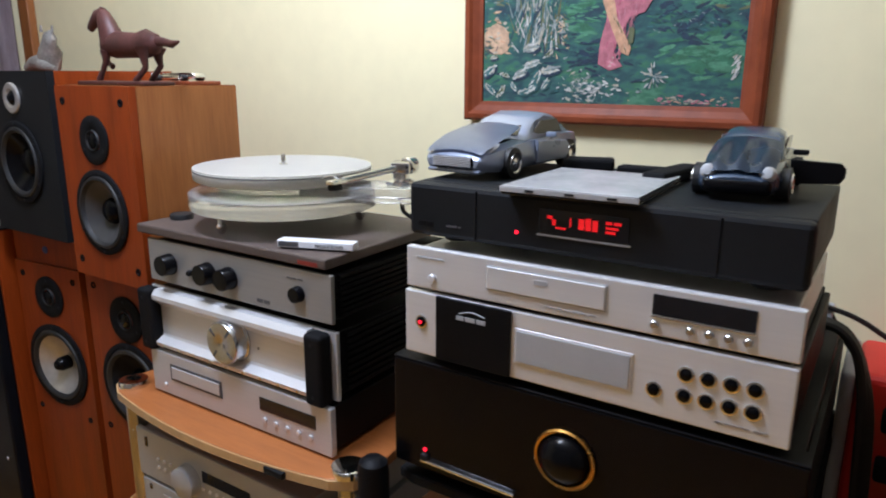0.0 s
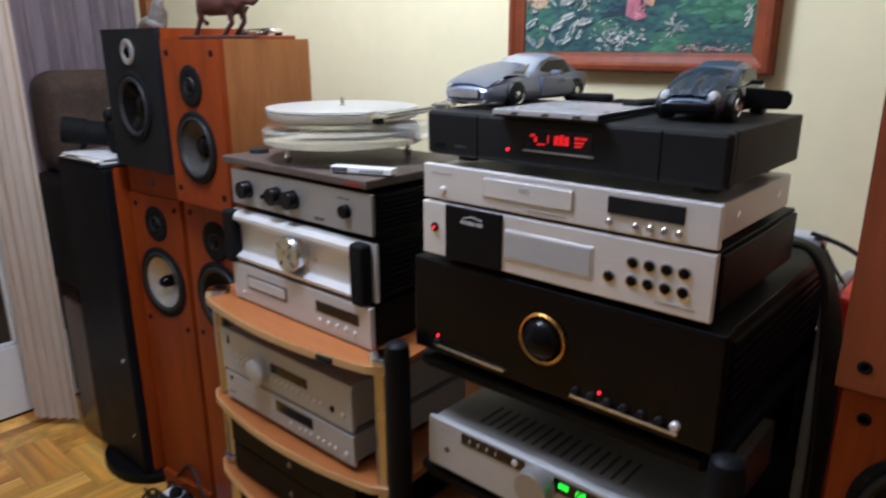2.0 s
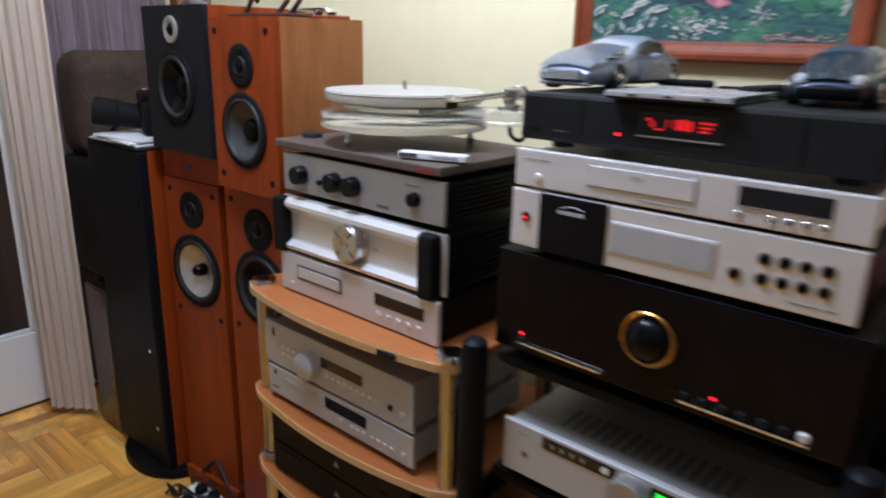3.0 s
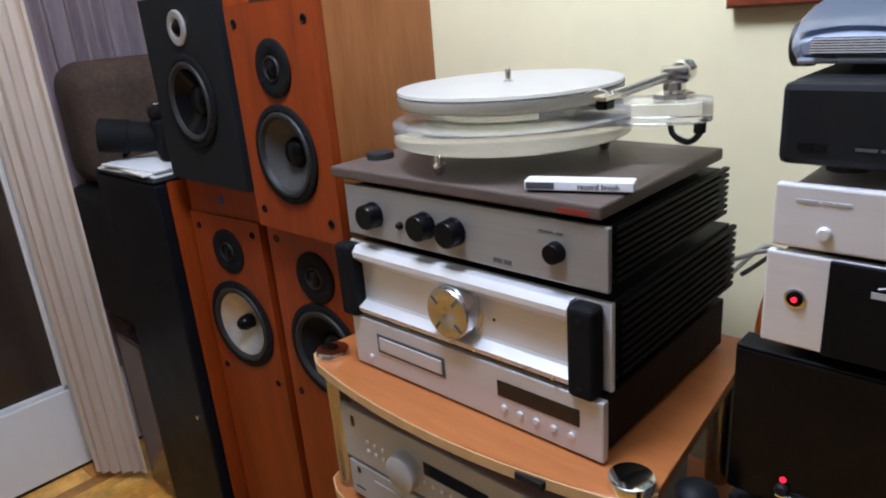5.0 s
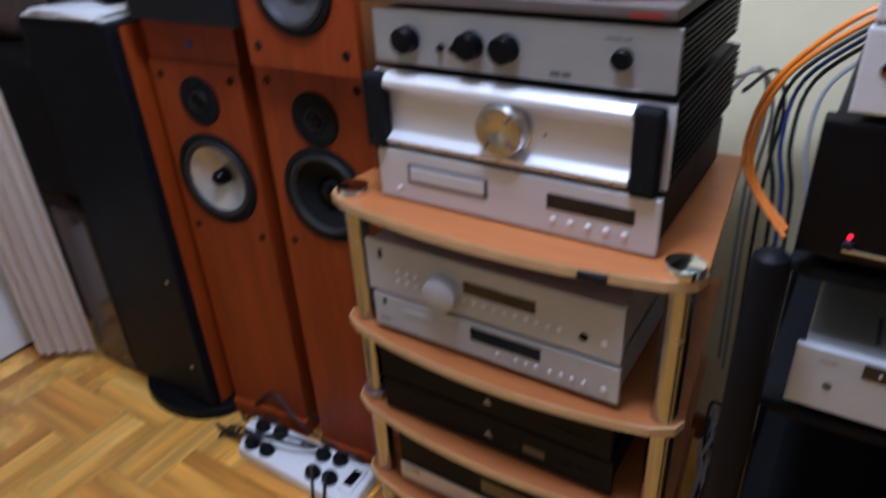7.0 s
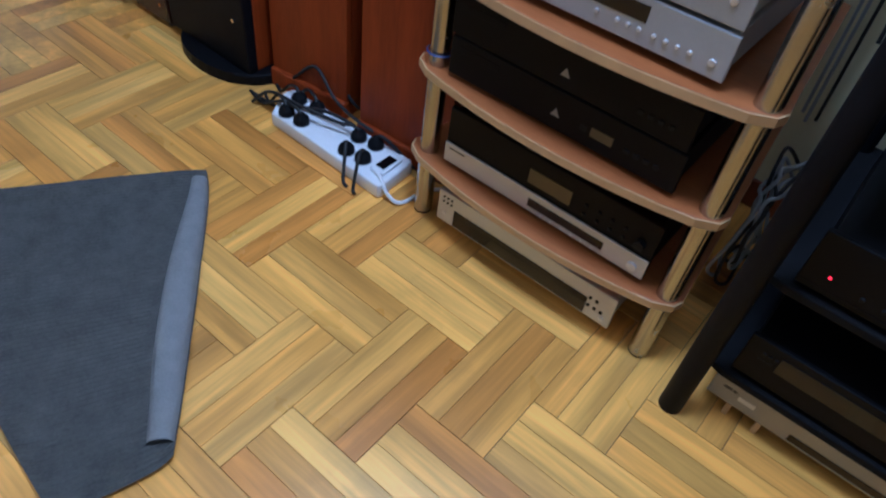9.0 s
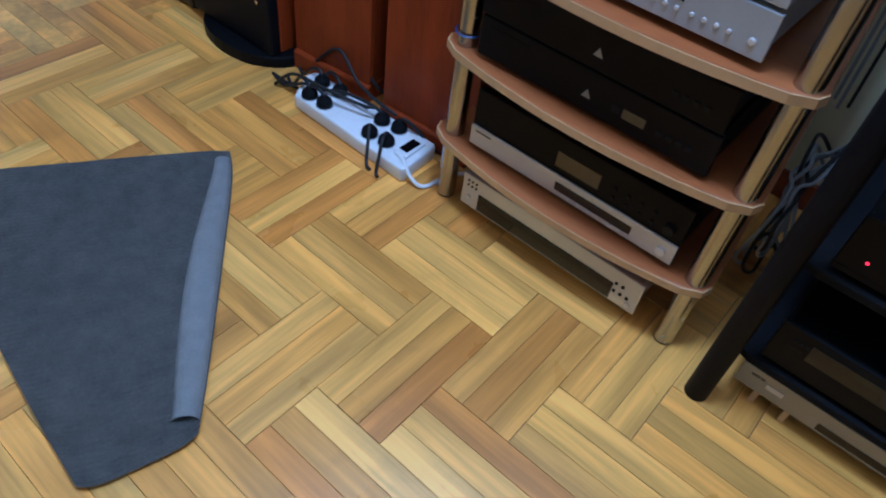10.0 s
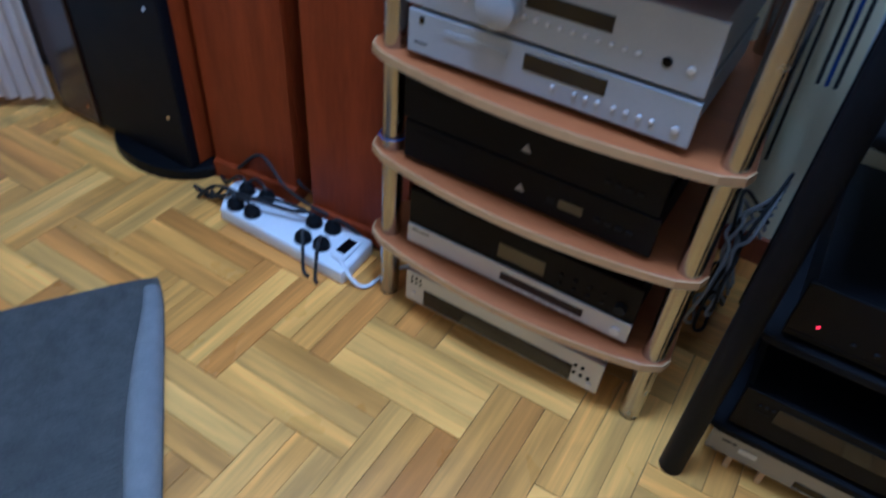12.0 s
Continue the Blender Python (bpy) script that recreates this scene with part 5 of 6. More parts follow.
def low_units():
    y = 0.69
    t = component("cassette_deck", "black deck with a small red light on a low rack shelf", -0.435, 0.005, y, 1.05, 0.345, 0.445, BLACK, BLACK, 0.010, 0.010)
    part("led", disc(-0.398, y - 0.0002, 0.378, 0.0024, 0.0012, seg=10), LEDRED, t, "red light")
    part("trim_line", box(-0.432, 0.002, y - 0.001, y + 0.001, 0.353, 0.356), BLACK, t)
    for k in range(6):
        button(t, -0.35 + k * 0.03, y, 0.372, 0.004, CHARCOAL)
    window(t, -0.25, -0.08, y, 0.39, 0.43, SCREEN)
    u = component("video_recorder", "black video recorder on the lowest rack shelf", -0.435, 0.005, y, 1.05, 0.125, 0.215, BLACK, BLACK, 0.010, 0.010)
    window(u, -0.38, -0.18, y, 0.165, 0.20, SCREEN)
    for k in range(3):
        button(u, -0.405 + k * 0.01, y, 0.19, 0.003, CHARCOAL)
    part("print", bars(-0.41, -0.385, y, 0.175, 0.004, 2), CHARCOAL, u)
    v = component("dvd_player", "silver dvd player on the floor under the black rack", -0.445, -0.005, 0.700, 1.0, 0.030, 0.082, BLACK, GREY, 0.012, 0.030)
    part("print", bars(-0.425, -0.40, 0.700, 0.066, 0.005, 2), INK, v)
    part("sticker", box(-0.395, -0.365, 0.699, 0.7005, 0.052, 0.063), PAPER, v, "white sticker")
    window(v, -0.30, -0.10, 0.700, 0.036, 0.052, SCREEN)
    for x in (-0.40, -0.345):
        part("front_foot", box(x - 0.005, x + 0.005, 0.700, 0.712, 0.0, 0.0305, 0.001), EDGE, v, "pale wooden foot")


low_units()

# ---- painting ----


def painting():
    t = thing("painting", (-0.446, 1.27, 1.65), "framed needlework garden picture in a dark mahogany frame", "painting")
    x0, x1, z0, z1, w = -0.722, -0.150, 1.292, 1.98, 0.038

    def rail(corners):
        """One mitred rail of a stepped moulding: corners outer a, outer b, inner b, inner a (x, z)."""
        (ax, az), (bx, bz), (cx, cz), (dx, dz) = corners
        bm = bmesh.new()
        rows = []
        for s, yy in ((0, 1.288), (0, 1.262), (0.12, 1.257), (0.35, 1.256), (0.5, 1.262), (0.8, 1.268), (1, 1.270), (1, 1.288)):
            rows.append((bm.verts.new((ax + (dx - ax) * s, yy, az + (dz - az) * s)), bm.verts.new((bx + (cx - bx) * s, yy, bz + (cz - bz) * s))))
        n = len(rows)
        for i in range(n):
            p, q = rows[i], rows[(i + 1) % n]
            bm.faces.new((p[0], p[1], q[1], q[0]))
        bm.faces.new([r[0] for r in rows])
        bm.faces.new([r[1] for r in rows][::-1])
        return bm
    o = [(x0, z0), (x1, z0), (x1, z1), (x0, z1)]
    i = [(x0 + w, z0 + w), (x1 - w, z0 + w), (x1 - w, z1 - w), (x0 + w, z1 - w)]
    for k in range(4):
        j = (k + 1) % 4
        part("frame_rail", rail((o[k], o[j], i[j], i[k])), FRAME, t)
    # the picture: one flat board with painted patches laid on it
    bg = material("painted_garden", (0.05, 0.15, 0.10), 0.8, vary=0.3, scale=7, stretch=(1, 1, 2.2), second=(0.018, 0.05, 0.06), bump=0.05, bump_scale=400)
    ramp = bg.node_tree.nodes["Color Ramp"].color_ramp
    ramp.elements[0].position, ramp.elements[0].color = 0.36, (0.016, 0.036, 0.058, 1)
    ramp.elements[1].position, ramp.elements[1].color = 0.64, (0.075, 0.20, 0.12, 1)
    for p, c in ((0.45, (0.022, 0.070, 0.075, 1)), (0.52, (0.035, 0.115, 0.095, 1)), (0.58, (0.042, 0.14, 0.075, 1))):
        ramp.elements.new(p).color = c
    part("canvas", box(x0 + w, x1 - w, 1.274, 1.284, z0 + w, z1 - w), bg, t, "dark green and blue stitched garden")
    X = lambda u: -0.684 + 0.496 * u
    Z = lambda v: 1.330 + 0.20 * v
    tone = {k: material("thread_" + k, c, 0.8, vary=0.35, scale=70, bump=0.08, bump_scale=400) for k, c in dict(
        cream=(0.40, 0.37, 0.29), sand=(0.50, 0.33, 0.21), rose=(0.36, 0.09, 0.13), pink=(0.50, 0.20, 0.24), green=(0.035, 0.13, 0.07), teal=(0.035, 0.115, 0.12), navy=(0.016, 0.034, 0.058),
        skin=(0.48, 0.27, 0.16), olive=(0.11, 0.12, 0.06), white=(0.50, 0.49, 0.45), grey=(0.22, 0.25, 0.235), moss=(0.07, 0.20, 0.115), deep=(0.022, 0.070, 0.072), blush=(0.40, 0.13, 0.16)).items()}
    sheets, depth = {}, [0]

    def patch(points, colour):
        """One stitched area: a flat patch a thread's thickness above the last."""
        depth[0] += 1
        bm = sheets.setdefault(colour, bmesh.new())
        y = 1.2738 - 0.0000009 * depth[0]
        vs = [bm.verts.new((X(min(max(u, 0.003), 0.997)), y, Z(max(v, 0.01)))) for u, v in points]
        try:
            bm.faces.new(vs)
        except ValueError:
            pass

    rnd = random.Random(11)

    def oval(u, v, a, b, ang, n=7, rough=0.25):
        out = []
        for k in range(n):
            th = 2 * math.pi * k / n
            r = 1 + rough * (rnd.random() - 0.5) * 2
            px, pz = a * r * math.cos(th), b * r * math.sin(th)
            out.append((u + px * math.cos(ang) - pz * math.sin(ang), v + (px * math.sin(ang) + pz * math.cos(ang)) * 2.5))
        return out

    def dabs(n, u0, u1, v0, v1, cols, l0=0.006, l1=0.02, slope=0.4, thin=0.35):
        """Short threads scattered over a stretch of the picture, thinning out at its rim."""
        for k in range(n):
            u, v = (u0 + u1) / 2 + (u1 - u0) * 0.28 * rnd.gauss(0, 1), (v0 + v1) / 2 + (v1 - v0) * 0.28 * rnd.gauss(0, 1)
            l = rnd.uniform(l0, l1)
            patch(oval(min(max(u, 0.0), 1.0), v, l, l * thin * rnd.uniform(0.6, 1.2), rnd.uniform(-slope, slope), 6, 0.4), rnd.choice(cols))

    def leaf(u, v, l, ang, wide=0.36):
        """A drooping pale leaf in threads: a dark bed, a broken pale rim on both sides and a grey heart."""
        patch(oval(u + 0.004, v - 0.02, l * 1.1, l * wide * 1.4, ang, 9, 0.2), rnd.choice(("navy", "deep")))
        patch(oval(u, v, l, l * wide, ang, 12, 0.45), rnd.choice(("grey", "teal", "olive")))
        c, s = math.cos(ang), math.sin(ang)
        for k in range(22):
            q = rnd.uniform(-1.0, 1.0)
            e = rnd.choice((-1, 1)) * wide * 0.72 * (1 - q * q) ** 0.5
            patch(oval(u + l * (q * c - e * s), v + l * (q * s + e * c) * 2.5, l * rnd.uniform(0.12, 0.34), l * rnd.uniform(0.05, 0.12), ang + rnd.uniform(-0.9, 0.9), 6, 0.5), rnd.choice(("white", "cream", "white", "cream", "grey")))
        for k in range(4):
            q = rnd.uniform(-0.6, 0.6)
            patch(oval(u + l * q * c, v + l * q * s * 2.5, l * 0.2, l * 0.04, ang, 5, 0.3), rnd.choice(("olive", "deep", "teal")))

    # ground tones laid in short threads
    for k in range(420):
        u, v = rnd.random(), rnd.uniform(0, 3.1)
        cols = ("navy", "deep", "deep") if v < 0.38 else ("teal", "deep", "green") if v < 1.3 else ("green", "moss", "teal", "olive")
        l = rnd.uniform(0.006, 0.03)
        patch(oval(u, v, l, l * 0.2, rnd.uniform(-0.4, 0.4), 6, 0.4), rnd.choice(cols))
    dabs(70, 0.30, 0.50, 0.62, 0.95, ("moss", "moss", "green"), 0.006, 0.03, 0.2, 0.25)
    dabs(90, 0.74, 1.0, 0.28, 0.60, ("moss", "green", "moss", "green"), 0.01, 0.05, 0.3, 0.25)
    dabs(50, 0.82, 1.0, 0.80, 1.0, ("moss", "moss", "olive"), 0.006, 0.03, 0.3, 0.25)
    dabs(80, 0.66, 0.96, 0.55, 0.85, ("navy", "deep", "navy"), 0.008, 0.03, 0.8, 0.3)
    dabs(40, 0.70, 0.98, 0.62, 0.80, ("teal", "grey", "teal"), 0.004, 0.010, 0.9, 0.25)
    dabs(60, 0.36, 0.56, 0.28, 0.58, ("navy", "deep", "navy"), 0.008, 0.03, 0.4, 0.3)
    dabs(40, 0.0, 0.14, 0.85, 1.1, ("olive", "grey", "teal", "moss"))
    dabs(20, 0.70, 0.80, 0.88, 1.02, ("grey", "white", "teal"), 0.002, 0.006)
    # sandy hollow
    patch(oval(0.06, 0.60, 0.060, 0.060, 0, 16, 0.12), "sand")
    dabs(70, 0.0, 0.125, 0.44, 0.78, ("sand", "sand", "skin", "cream"), 0.006, 0.016)
    dabs(26, 0.0, 0.06, 0.46, 0.62, ("navy", "deep", "olive"), 0.006, 0.02, 1.2, 0.2)
    # tall spiky plant
    for k in range(150):
        a = radians(rnd.gauss(90, 26))
        l = rnd.uniform(0.05, 0.15)
        u0, v0 = 0.235 + rnd.gauss(0, 0.045), 0.42 + rnd.uniform(0, 0.5)
        du, dv = l * math.cos(a) * 0.7, l * math.sin(a) * 2.2
        w2 = rnd.uniform(0.0015, 0.0045)
        patch([(u0 - w2, v0), (u0 + du * 0.45 - w2, v0 + dv * 0.5), (u0 + du, v0 + dv), (u0 + du * 0.55 + w2, v0 + dv * 0.5), (u0 + w2, v0)], rnd.choice(("cream", "white", "grey", "grey", "deep", "olive", "teal", "navy")))
    dabs(60, 0.30, 0.37, 0.48, 0.80, ("sand", "olive", "cream", "grey"), 0.004, 0.012, 1.4)
    # broad drooping leaves at the foot of the picture
    for u, v, l, an in ((0.03, 0.30, 0.036, 0.5), (0.035, 0.12, 0.030, -0.7), (0.085, 0.10, 0.028, 1.0), (0.10, 0.26, 0.020, -0.3), (0.17, 0.27, 0.034, 0.4), (0.22, 0.36, 0.034, 0.3), (0.235, 0.20, 0.040, 1.1), (0.19, 0.10, 0.028, 0.2),
                        (0.30, 0.31, 0.038, 0.15), (0.22, 0.52, 0.036, 0.2), (0.28, 0.18, 0.024, 0.9), (0.14, 0.15, 0.022, -0.9), (0.29, 0.46, 0.024, 0.7), (0.05, 0.43, 0.018, 0.2)):
        leaf(u, v, l, an)
    dabs(150, 0.34, 0.58, -0.02, 0.22, ("white", "white", "cream", "grey", "teal", "deep"), 0.004, 0.014, 0.7)
    dabs(40, 0.36, 0.46, 0.10, 0.26, ("white", "cream", "grey"), 0.003, 0.010, 1.2, 0.25)
    dabs(90, 0.70, 0.96, 0.0, 0.09, ("pink", "sand", "cream", "blush", "teal", "deep", "green"), 0.004, 0.011)
    for k in range(60):
        a, r = radians(360 * rnd.random()), rnd.uniform(0.2, 1)
        patch(oval(0.70 + 0.045 * r * math.cos(a), 0.25 + 0.11 * r * math.sin(a), 0.012, 0.0028, a, 6, 0.3), rnd.choice(("grey", "cream", "teal", "white", "deep")))
    for k in range(24):
        patch(oval(0.985 - 0.02 * rnd.random(), rnd.uniform(0.2, 0.42), 0.010, 0.003, rnd.uniform(0.5, 1.4), 6, 0.3), rnd.choice(("cream", "grey", "white")))
    # rose-coloured cloth and a pale band
    patch([(0.50, 1.25), (0.70, 1.25), (0.69, 0.95), (0.655, 0.80), (0.60, 0.76), (0.57, 0.62), (0.545, 0.45), (0.585, 0.34), (0.535, 0.30), (0.49, 0.36), (0.495, 0.55), (0.515, 0.75), (0.51, 0.95)], "blush")
    for k in range(130):
        q = rnd.random()
        u, v = 0.515 + 0.035 * q + (0.05 + 0.11 * q) * rnd.random(), 0.38 + 0.85 * q
        patch(oval(u, v, rnd.uniform(0.010, 0.026), rnd.uniform(0.0012, 0.003), rnd.uniform(1.0, 1.9), 6, 0.3), rnd.choice(("pink", "rose", "blush", "rose", "blush")))
    patch([(0.47, 1.2), (0.515, 1.2), (0.555, 0.75), (0.612, 0.50), (0.605, 0.43), (0.575, 0.46), (0.53, 0.70), (0.49, 0.95)], "skin")
    for k in range(30):
        q = rnd.random()
        patch(oval(0.485 + 0.105 * q + 0.012 * rnd.random(), 1.1 - 0.62 * q, 0.012, 0.0022, -1.25, 6, 0.3), rnd.choice(("skin", "sand", "skin", "olive")))
    patch([(0.60, 0.68), (0.622, 0.66), (0.618, 0.54), (0.60, 0.52)], "olive")
    dabs(14, 0.515, 0.56, 0.33, 0.42, ("pink", "cream", "blush"), 0.004, 0.012)
    for colour, bm in sheets.items():
        tagged(part("stitching", bm, tone[colour], t, colour + " stitched threads"), kind="stuff")


painting()

# ---- power strip, mat, cables ----


def power_strip():
    t = thing("power_strip", (-1.43, 0.73, 0), "white multi-socket power strip full of black plugs on the floor", "power strip")
    c = (-1.395, 0.722, 0)
    rot = 0
    part("housing", slab([(-1.560, 0.668), (-1.21, 0.660), (-1.205, 0.668), (-1.212, 0.775), (-1.22, 0.782), (-1.59, 0.772), (-1.603, 0.764), (-1.602, 0.735)], 0.0, 0.038, 0.006, 3), WHITE, t, smooth=True)
    part("switch_surround", slab([(-1.262, 0.692), (-1.222, 0.690), (-1.226, 0.758), (-1.264, 0.757)], 0.0375, 0.045, 0.003), WHITE, t, "raised white switch surround")
    part("switch", box(-1.255, -1.232, 0.702, 0.748, 0.0448, 0.0475, 0.001), GLOSS, t, "black rocker switch")
    part("print", box(-1.43, -1.405, 0.752, 0.757, 0.0378, 0.0384), INK, t)
    plugs = [(-1.550, 0.745), (-1.532, 0.690), (-1.484, 0.692), (-1.495, 0.752), (-1.352, 0.748), (-1.306, 0.756), (-1.338, 0.694), (-1.292, 0.700)]
    for i, (x, y) in enumerate(plugs):
        s = part("socket", turned(lathe([(0.021, 0), (0.021, 0.0008), (0.0195, 0.001)], (x, y, 0.0378), "z", 24), c, rot), GREYP, t, "round socket")
        p = thing("plug", (x, y, 0.0385), "black mains plug in the power strip", "plug", "plugs in the power strip")
        part("body", turned(lathe([(0.0185, 0), (0.0185, 0.010), (0.016, 0.016), (0.010, 0.020), (0.007, 0.026), (0, 0.027)], (x, y, 0.0388), "z", 20), c, rot), MATTE, p, smooth=True)
    ends = [(-1.64, 0.765), (-1.625, 0.715), (-1.63, 0.70), (-1.60, 0.785), (-1.60, 0.715), (-1.225, 0.79), (-1.295, 0.642), (-1.262, 0.640)]
    rnd = random.Random(3)
    for (x, y), (ex, ey) in zip(plugs, ends):
        mx, my = (x + ex) / 2, (y + ey) / 2
        cab = tube([(x, y, 0.062), (x + (ex - x) * 0.15, y + (ey - y) * 0.15, 0.070), (mx, my, 0.05 + rnd.uniform(0, 0.02)), (ex, ey, 0.012), (ex + (ex - x) * 0.4, ey + (ey - y) * 0.3 + 0.01, 0.006)], 0.004)
        tagged(part("mains_cable", cab, RUBBER, smooth=True), "black mains cable running from a plug", "cable", "cables at the power strip")
    w = tube([(-1.255, 0.690, 0.040), (-1.225, 0.682, 0.044), (-1.19, 0.672, 0.020), (-1.16, 0.685, 0.006), (-1.145, 0.76, 0.006), (-1.08, 0.85, 0.006), (-1.0, 1.1, 0.006)], 0.0045)
    tagged(part("mains_cable", w, WHITE, smooth=True), "white mains cable leaving the power strip", "cable")
    for k, pts in enumerate(([(-1.70, 0.80, 0.006), (-1.60, 0.83, 0.07), (-1.50, 0.82, 0.09), (-1.43, 0.84, 0.03), (-1.40, 0.95, 0.008)], [(-1.62, 0.79, 0.05), (-1.55, 0.80, 0.11), (-1.47, 0.79, 0.06), (-1.36, 0.78, 0.05), (-1.28, 0.83, 0.01)],
                             [(-1.66, 0.69, 0.006), (-1.60, 0.70, 0.06), (-1.50, 0.70, 0.075), (-1.40, 0.725, 0.07), (-1.36, 0.74, 0.075)])):
        tagged(part("mains_cable", tube(pts, 0.004), RUBBER, smooth=True), "black mains cable looping over the power strip", "cable", "cables at the power strip")


power_strip()


def floor_mat():
    """A soft ribbed mat on a four-cornered plan, its side edge turned up."""
    p1, p2, p3, p4 = (Vector(c) for c in ((-1.005, 0.005), (-1.055, -0.165), (-1.86, -0.05), (-1.52, 0.47)))
    n, k = 150, 40

    def at(u, v):
        a, b = 2 * u - 1, 2 * v - 1
        a, b = a * (1 - 0.035 * b ** 6), b * (1 - 0.05 * a ** 6)
        u, v = (a + 1) / 2, (b + 1) / 2
        return (p1 * (1 - u) + p4 * u) * (1 - v) + (p2 * (1 - u) + p3 * u) * v
    bm = bmesh.new()
    grid = []
    for i in range(n + 1):
        row = []
        for j in range(k + 1):
            q = at(i / n, j / k)
            z = 0.011 + 0.0024 * (i % 2) + 0.004 * noise.noise(Vector((q.x * 6, q.y * 6, 0)))
            row.append(bm.verts.new((q.x, q.y, max(z, 0.007))))
        grid.append(row)
    for i in range(n):
        for j in range(k):
            bm.faces.new((grid[i][j], grid[i + 1][j], grid[i + 1][j + 1], grid[i][j + 1]))
    bmesh.ops.solidify(bm, geom=bm.faces[:], thickness=0.006)
    t = thing("floor_mat", (-1.3, 0.1, 0), "grey ribbed floor mat with one edge turned up", "mat")
    part("mat", bm, MAT, t, smooth=True)
    ed = bmesh.new()
    rows = []
    side = Vector((-0.65, -0.76))
    for i in range(n - 4):
        u = 0.03 + 0.92 * i / (n - 5)
        amp = 0.040 * (0.55 + 0.45 * math.sin(math.pi * (0.1 + 0.9 * i / (n - 5))))
        q = at(u, 0.0)
        ring = []
        for j in range(9):
            th = math.pi * j / 8
            w = q + side * (0.002 + amp * (1 - math.cos(th)) * 0.75)
            ring.append(ed.verts.new((w.x, w.y, 0.014 + amp * math.sin(th) * 0.55)))
        rows.append(ring)
    for p, q in zip(rows, rows[1:]):
        for j in range(8):
            ed.faces.new((p[j], p[j + 1], q[j + 1], q[j]))
    bmesh.ops.solidify(ed, geom=ed.faces[:], thickness=0.003)
    part("turned_edge", ed, MATBACK, t, "pale turned-up edge", True)


floor_mat()


def cables():
    C = lambda pts, r, mat, label: tagged(part("cable", tube(pts, r), mat, smooth=True), label, "cable")
    for k in range(2):
        d = 0.010 * k
        C([(-0.40 + d, 1.17, 1.06), (-0.47 + d, 1.16, 1.04 - d), (-0.565 + d, 1.15, 0.94), (-0.595 + d, 1.14, 0.83), (-0.575 + d, 1.12, 0.76), (-0.50, 1.06 + d, 0.70 + d)], 0.0048, ORANGE, "orange speaker cable behind the racks")
    for k, (dx, mat, lab) in enumerate(((0.02, RUBBER, "black cable behind the racks"), (0.035, BLUEC, "dark blue cable behind the racks"), (0.05, RUBBER, "black cable behind the racks"), (0.075, GREYC, "grey cable behind the racks"))):
        C([(-0.40, 1.19 + 0.01 * k, 1.05), (-0.47 + dx, 1.19, 1.02), (-0.565 + dx, 1.18, 0.93), (-0.58 + dx, 1.17, 0.82), (-0.56 + dx, 1.16, 0.72), (-0.55 + dx, 1.16, 0.5)], 0.0038, mat, lab)
    for k, (x, y) in enumerate(((-0.60, 1.19), (-0.585, 1.21), (-0.615, 1.22))):
        C([(x - 0.02, 1.08, 0.95 - 0.02 * k), (x + 0.01, y - 0.03, 0.94), (x + 0.03, y, 0.86), (x + 0.02, y, 0.7), (x + 0.03, y, 0.3)], 0.0035, (GREYC, RUBBER, GREYC)[k], "thin cable hanging behind the rack")
    rnd = random.Random(5)
    for k in range(9):
        r = 0.05 + 0.012 * (k % 4)
        cx, cy, cz = -0.545 + rnd.uniform(-0.01, 0.02), 0.93 + 0.02 * k, 0.17 + rnd.uniform(-0.03, 0.05)
        pts = [(cx + rnd.uniform(-0.012, 0.012), cy + r * 1.1 * math.cos(a), cz + r * math.sin(a) * 1.5) for a in (1.2, 2.0, 2.8, 3.7, 4.6, 5.3)]
        C([(-0.50, 1.12, 0.34 - 0.02 * k)] + pts + [(-0.51, 1.06, 0.03 + 0.008 * k)], 0.0036, GREYC if k % 3 else RUBBER, "tangled cable between the racks")
    for k in range(5):
        d = 0.010 * k
        C([(-0.03, 1.02 + d, 1.06), (0.015 + d * 0.2, 1.0 + d, 1.062 - d * 0.4), (0.043 + d * 0.3, 1.0 + d, 1.005 - d), (0.055 + d * 0.3, 1.0 + d, 0.85), (0.062 + d * 0.2, 1.0 + d, 0.68), (0.058, 1.02 + d, 0.3)], 0.006, RUBBER, "thick black cable beside the rack")
    C([(-0.02, 1.15, 1.05), (0.03, 1.17, 1.03), (0.10, 1.2, 0.985), (0.2, 1.24, 0.95)], 0.004, RUBBER, "black cable running along the wall")
    C([(-0.01, 1.16, 1.04), (0.015, 1.18, 0.99), (0.04, 1.17, 0.95), (0.045, 1.16, 0.85)], 0.003, RUBBER, "thin black cable behind the rack")
    tagged(part("cable_tie", lathe([(0.0235, 0), (0.026, 0.002), (0.0235, 0.004)], (-1.122, 0.714, 0.384), "z", 24, caps=False), BLUEC, smooth=True), "blue cable ring round the chrome post", "cable")
    tagged(part("junction_box", box(-0.075, -0.005, 1.155, 1.2, 0.94, 1.042, 0.003), TITAN), "grey metal box behind the amplifiers", "box")
    tagged(part("box_support", box(-0.075, -0.005, 1.153, 1.2, 0.0, 0.939, 0.003), MATTE), "dark upright panel behind the rack", "panel")
    t = thing("tool_case", (0.14, 1.2, 0), "red and grey plastic case standing against the wall", "case")
    part("grey_shell", box(0.018, 0.0365, 1.10, 1.27, 0.0, 0.970, 0.008, seg=3), GREYP, t, "grey shell")
    part("red_shell", box(0.037, 0.20, 1.10, 1.27, 0.0, 0.973, 0.012, seg=3), RED, t, "red shell")
    for k in range(4):
        part("latch", box(0.075, 0.18, 1.075, 1.0995, 0.90 - k * 0.075, 0.935 - k * 0.075, 0.006), MATTE, t, "black latch")


cables()

# ---- parquet strips ----


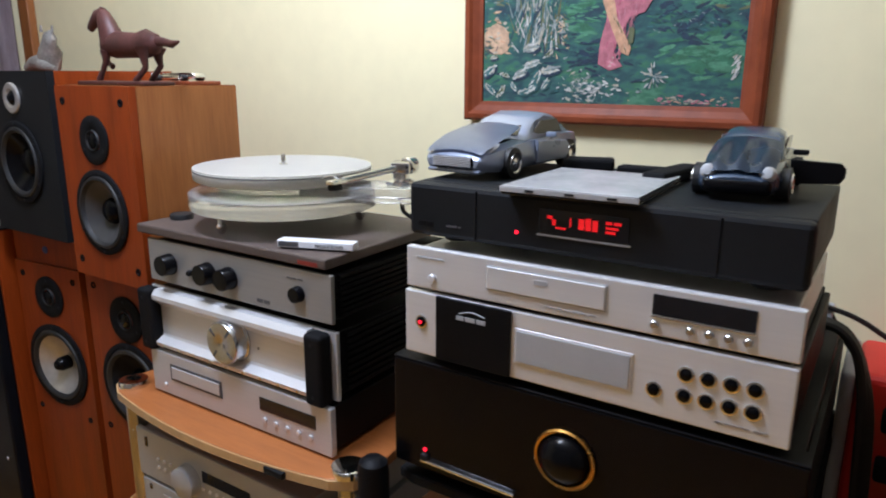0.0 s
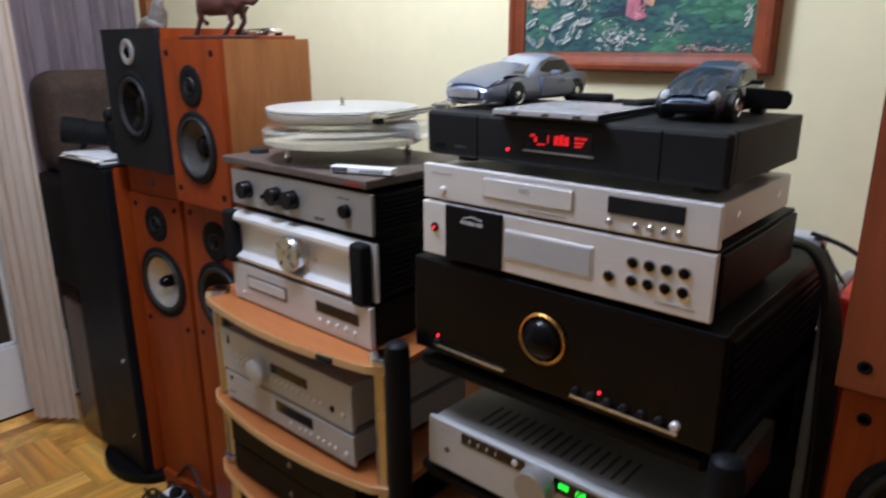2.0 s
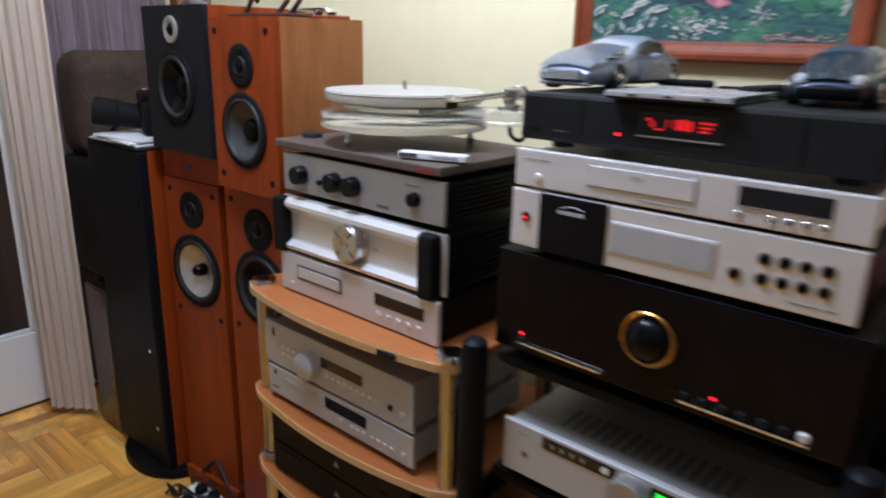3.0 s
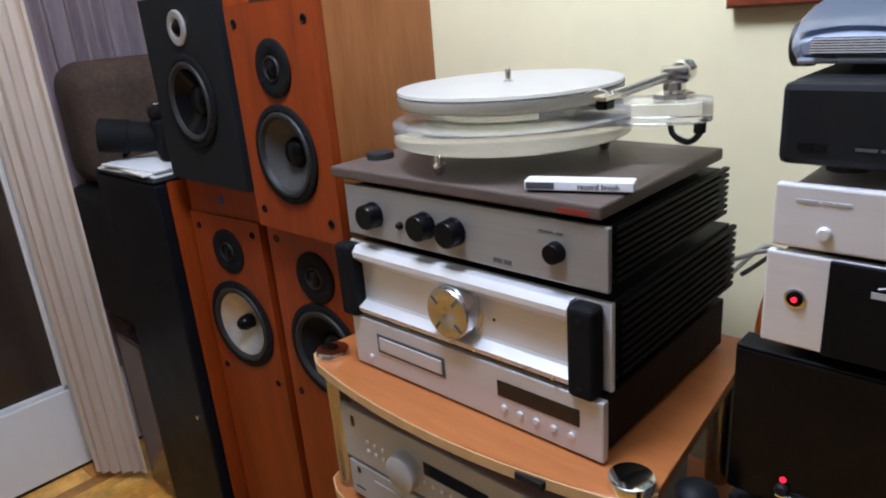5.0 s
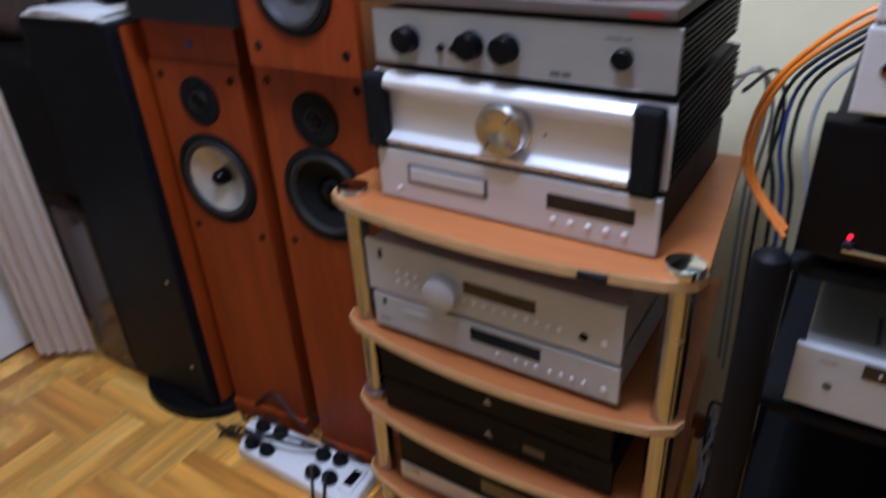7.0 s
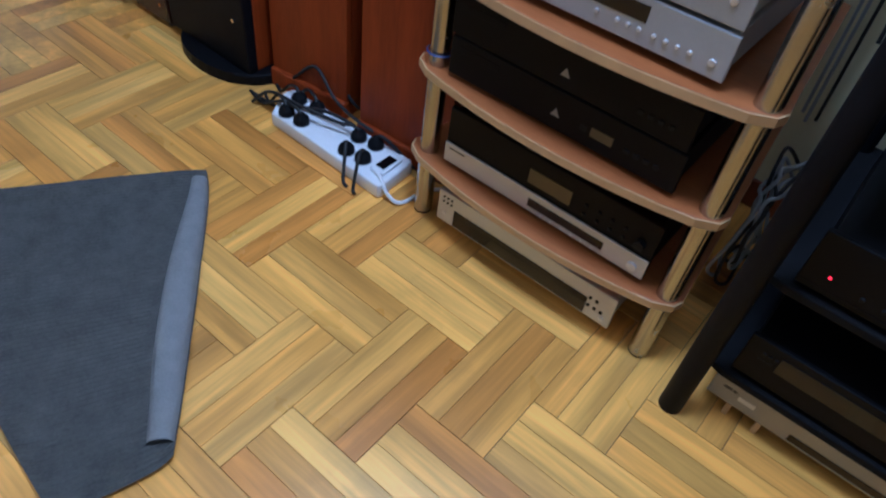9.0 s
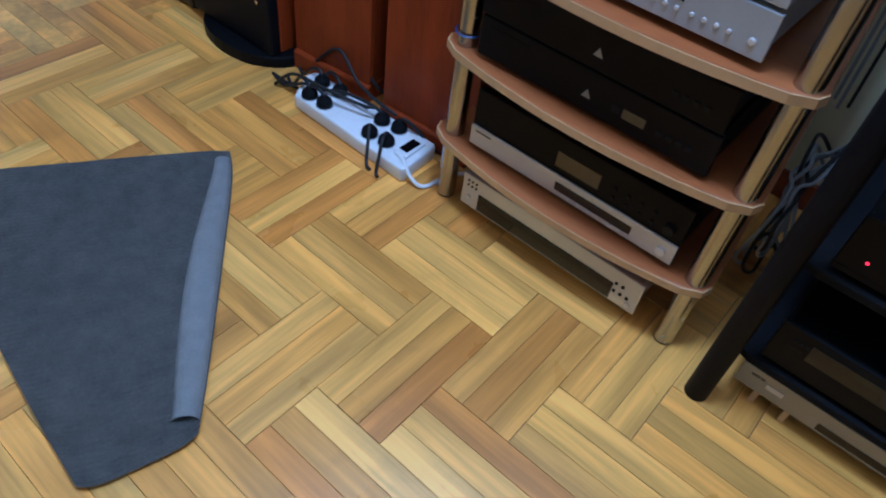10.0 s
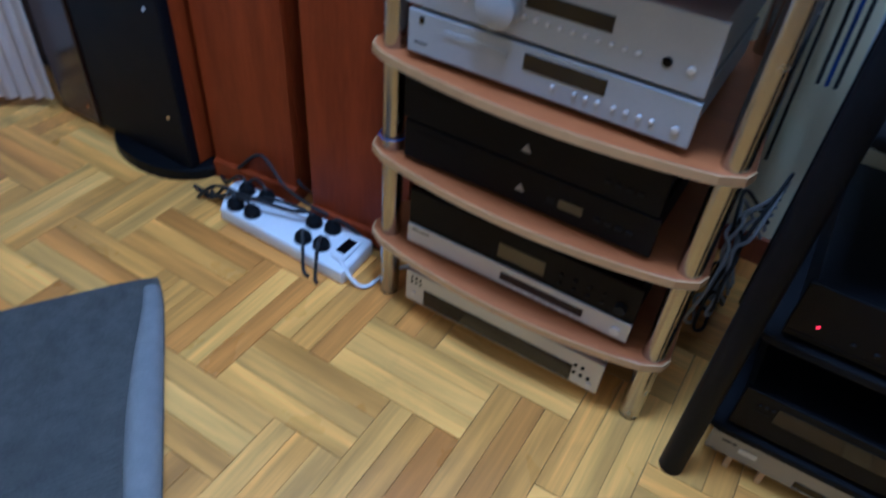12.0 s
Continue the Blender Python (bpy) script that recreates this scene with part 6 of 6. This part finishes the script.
def parquet():
    fl = bpy.data.objects["floor"]
    W, n3 = 0.146, 3
    sw = W / n3
    protos = []
    for k in range(4):
        bm = box(-sw / 2 + 0.0004, sw / 2 - 0.0004, -W + 0.0008, W - 0.0008, -0.012, 0.0, 0.0004, seg=1)
        me = bpy.data.meshes.new("strip")
        bm.to_mesh(me)
        bm.free()
        me.materials.append(PARQUET)
        protos.append(me)
    cells = []
    for i in range(-40, 41):
        for j in range(-20, 21):
            x, y = -0.955 + i * W + 2 * j * W, 0.192 + i * W - 2 * j * W
            if XL - 0.6 < x < XR + 0.6 and YF - 0.6 < y < YB + 0.6:
                for s in range(n3):
                    cells.append((x + sw * (s + 0.5), y + W, 0))
                    cells.append((x, y + 2 * W + sw * (s + 0.5), 90))
    cells = [c for c in cells if XL - 0.12 < c[0] < XR + 0.12 and YF - 0.12 < c[1] < YB + 0.12]
    cells.sort(key=lambda c: math.hypot(c[0] + 0.95, (c[1] - 0.35) * 1.1))
    rnd = random.Random(7)
    for x, y, a in cells[:300]:
        ob = new("strip", protos[rnd.randrange(4)])
        ob.location = (x, y, rnd.uniform(-0.0005, 0.0))
        ob.rotation_euler = (0, 0, radians(a + rnd.choice((0, 180))))
        ob.parent = fl
    verts, faces = [], []
    tile = [(-sw / 2 + 0.0006, -W + 0.0006), (sw / 2 - 0.0006, -W + 0.0006), (sw / 2 - 0.0006, W - 0.0006), (-sw / 2 + 0.0006, W - 0.0006)]
    for x, y, a in cells[300:]:
        c, s = math.cos(radians(a)), math.sin(radians(a))
        b = len(verts)
        for z in (-0.0035, 0.0):
            verts += [(min(max(x + px * c - py * s, XL), XR), min(max(y + px * s + py * c, YF), YB), z - 0.0002) for px, py in tile]
        faces += [(b + 4, b + 5, b + 6, b + 7)] + [(b + k, b + (k + 1) % 4, b + 4 + (k + 1) % 4, b + 4 + k) for k in range(4)]
    me = bpy.data.meshes.new("outer_strips")
    me.from_pydata(verts, [], faces)
    me.materials.append(FAR)
    ob = new("outer_strips", me)
    ob.parent = fl
    tagged(ob, kind="stuff")


parquet()
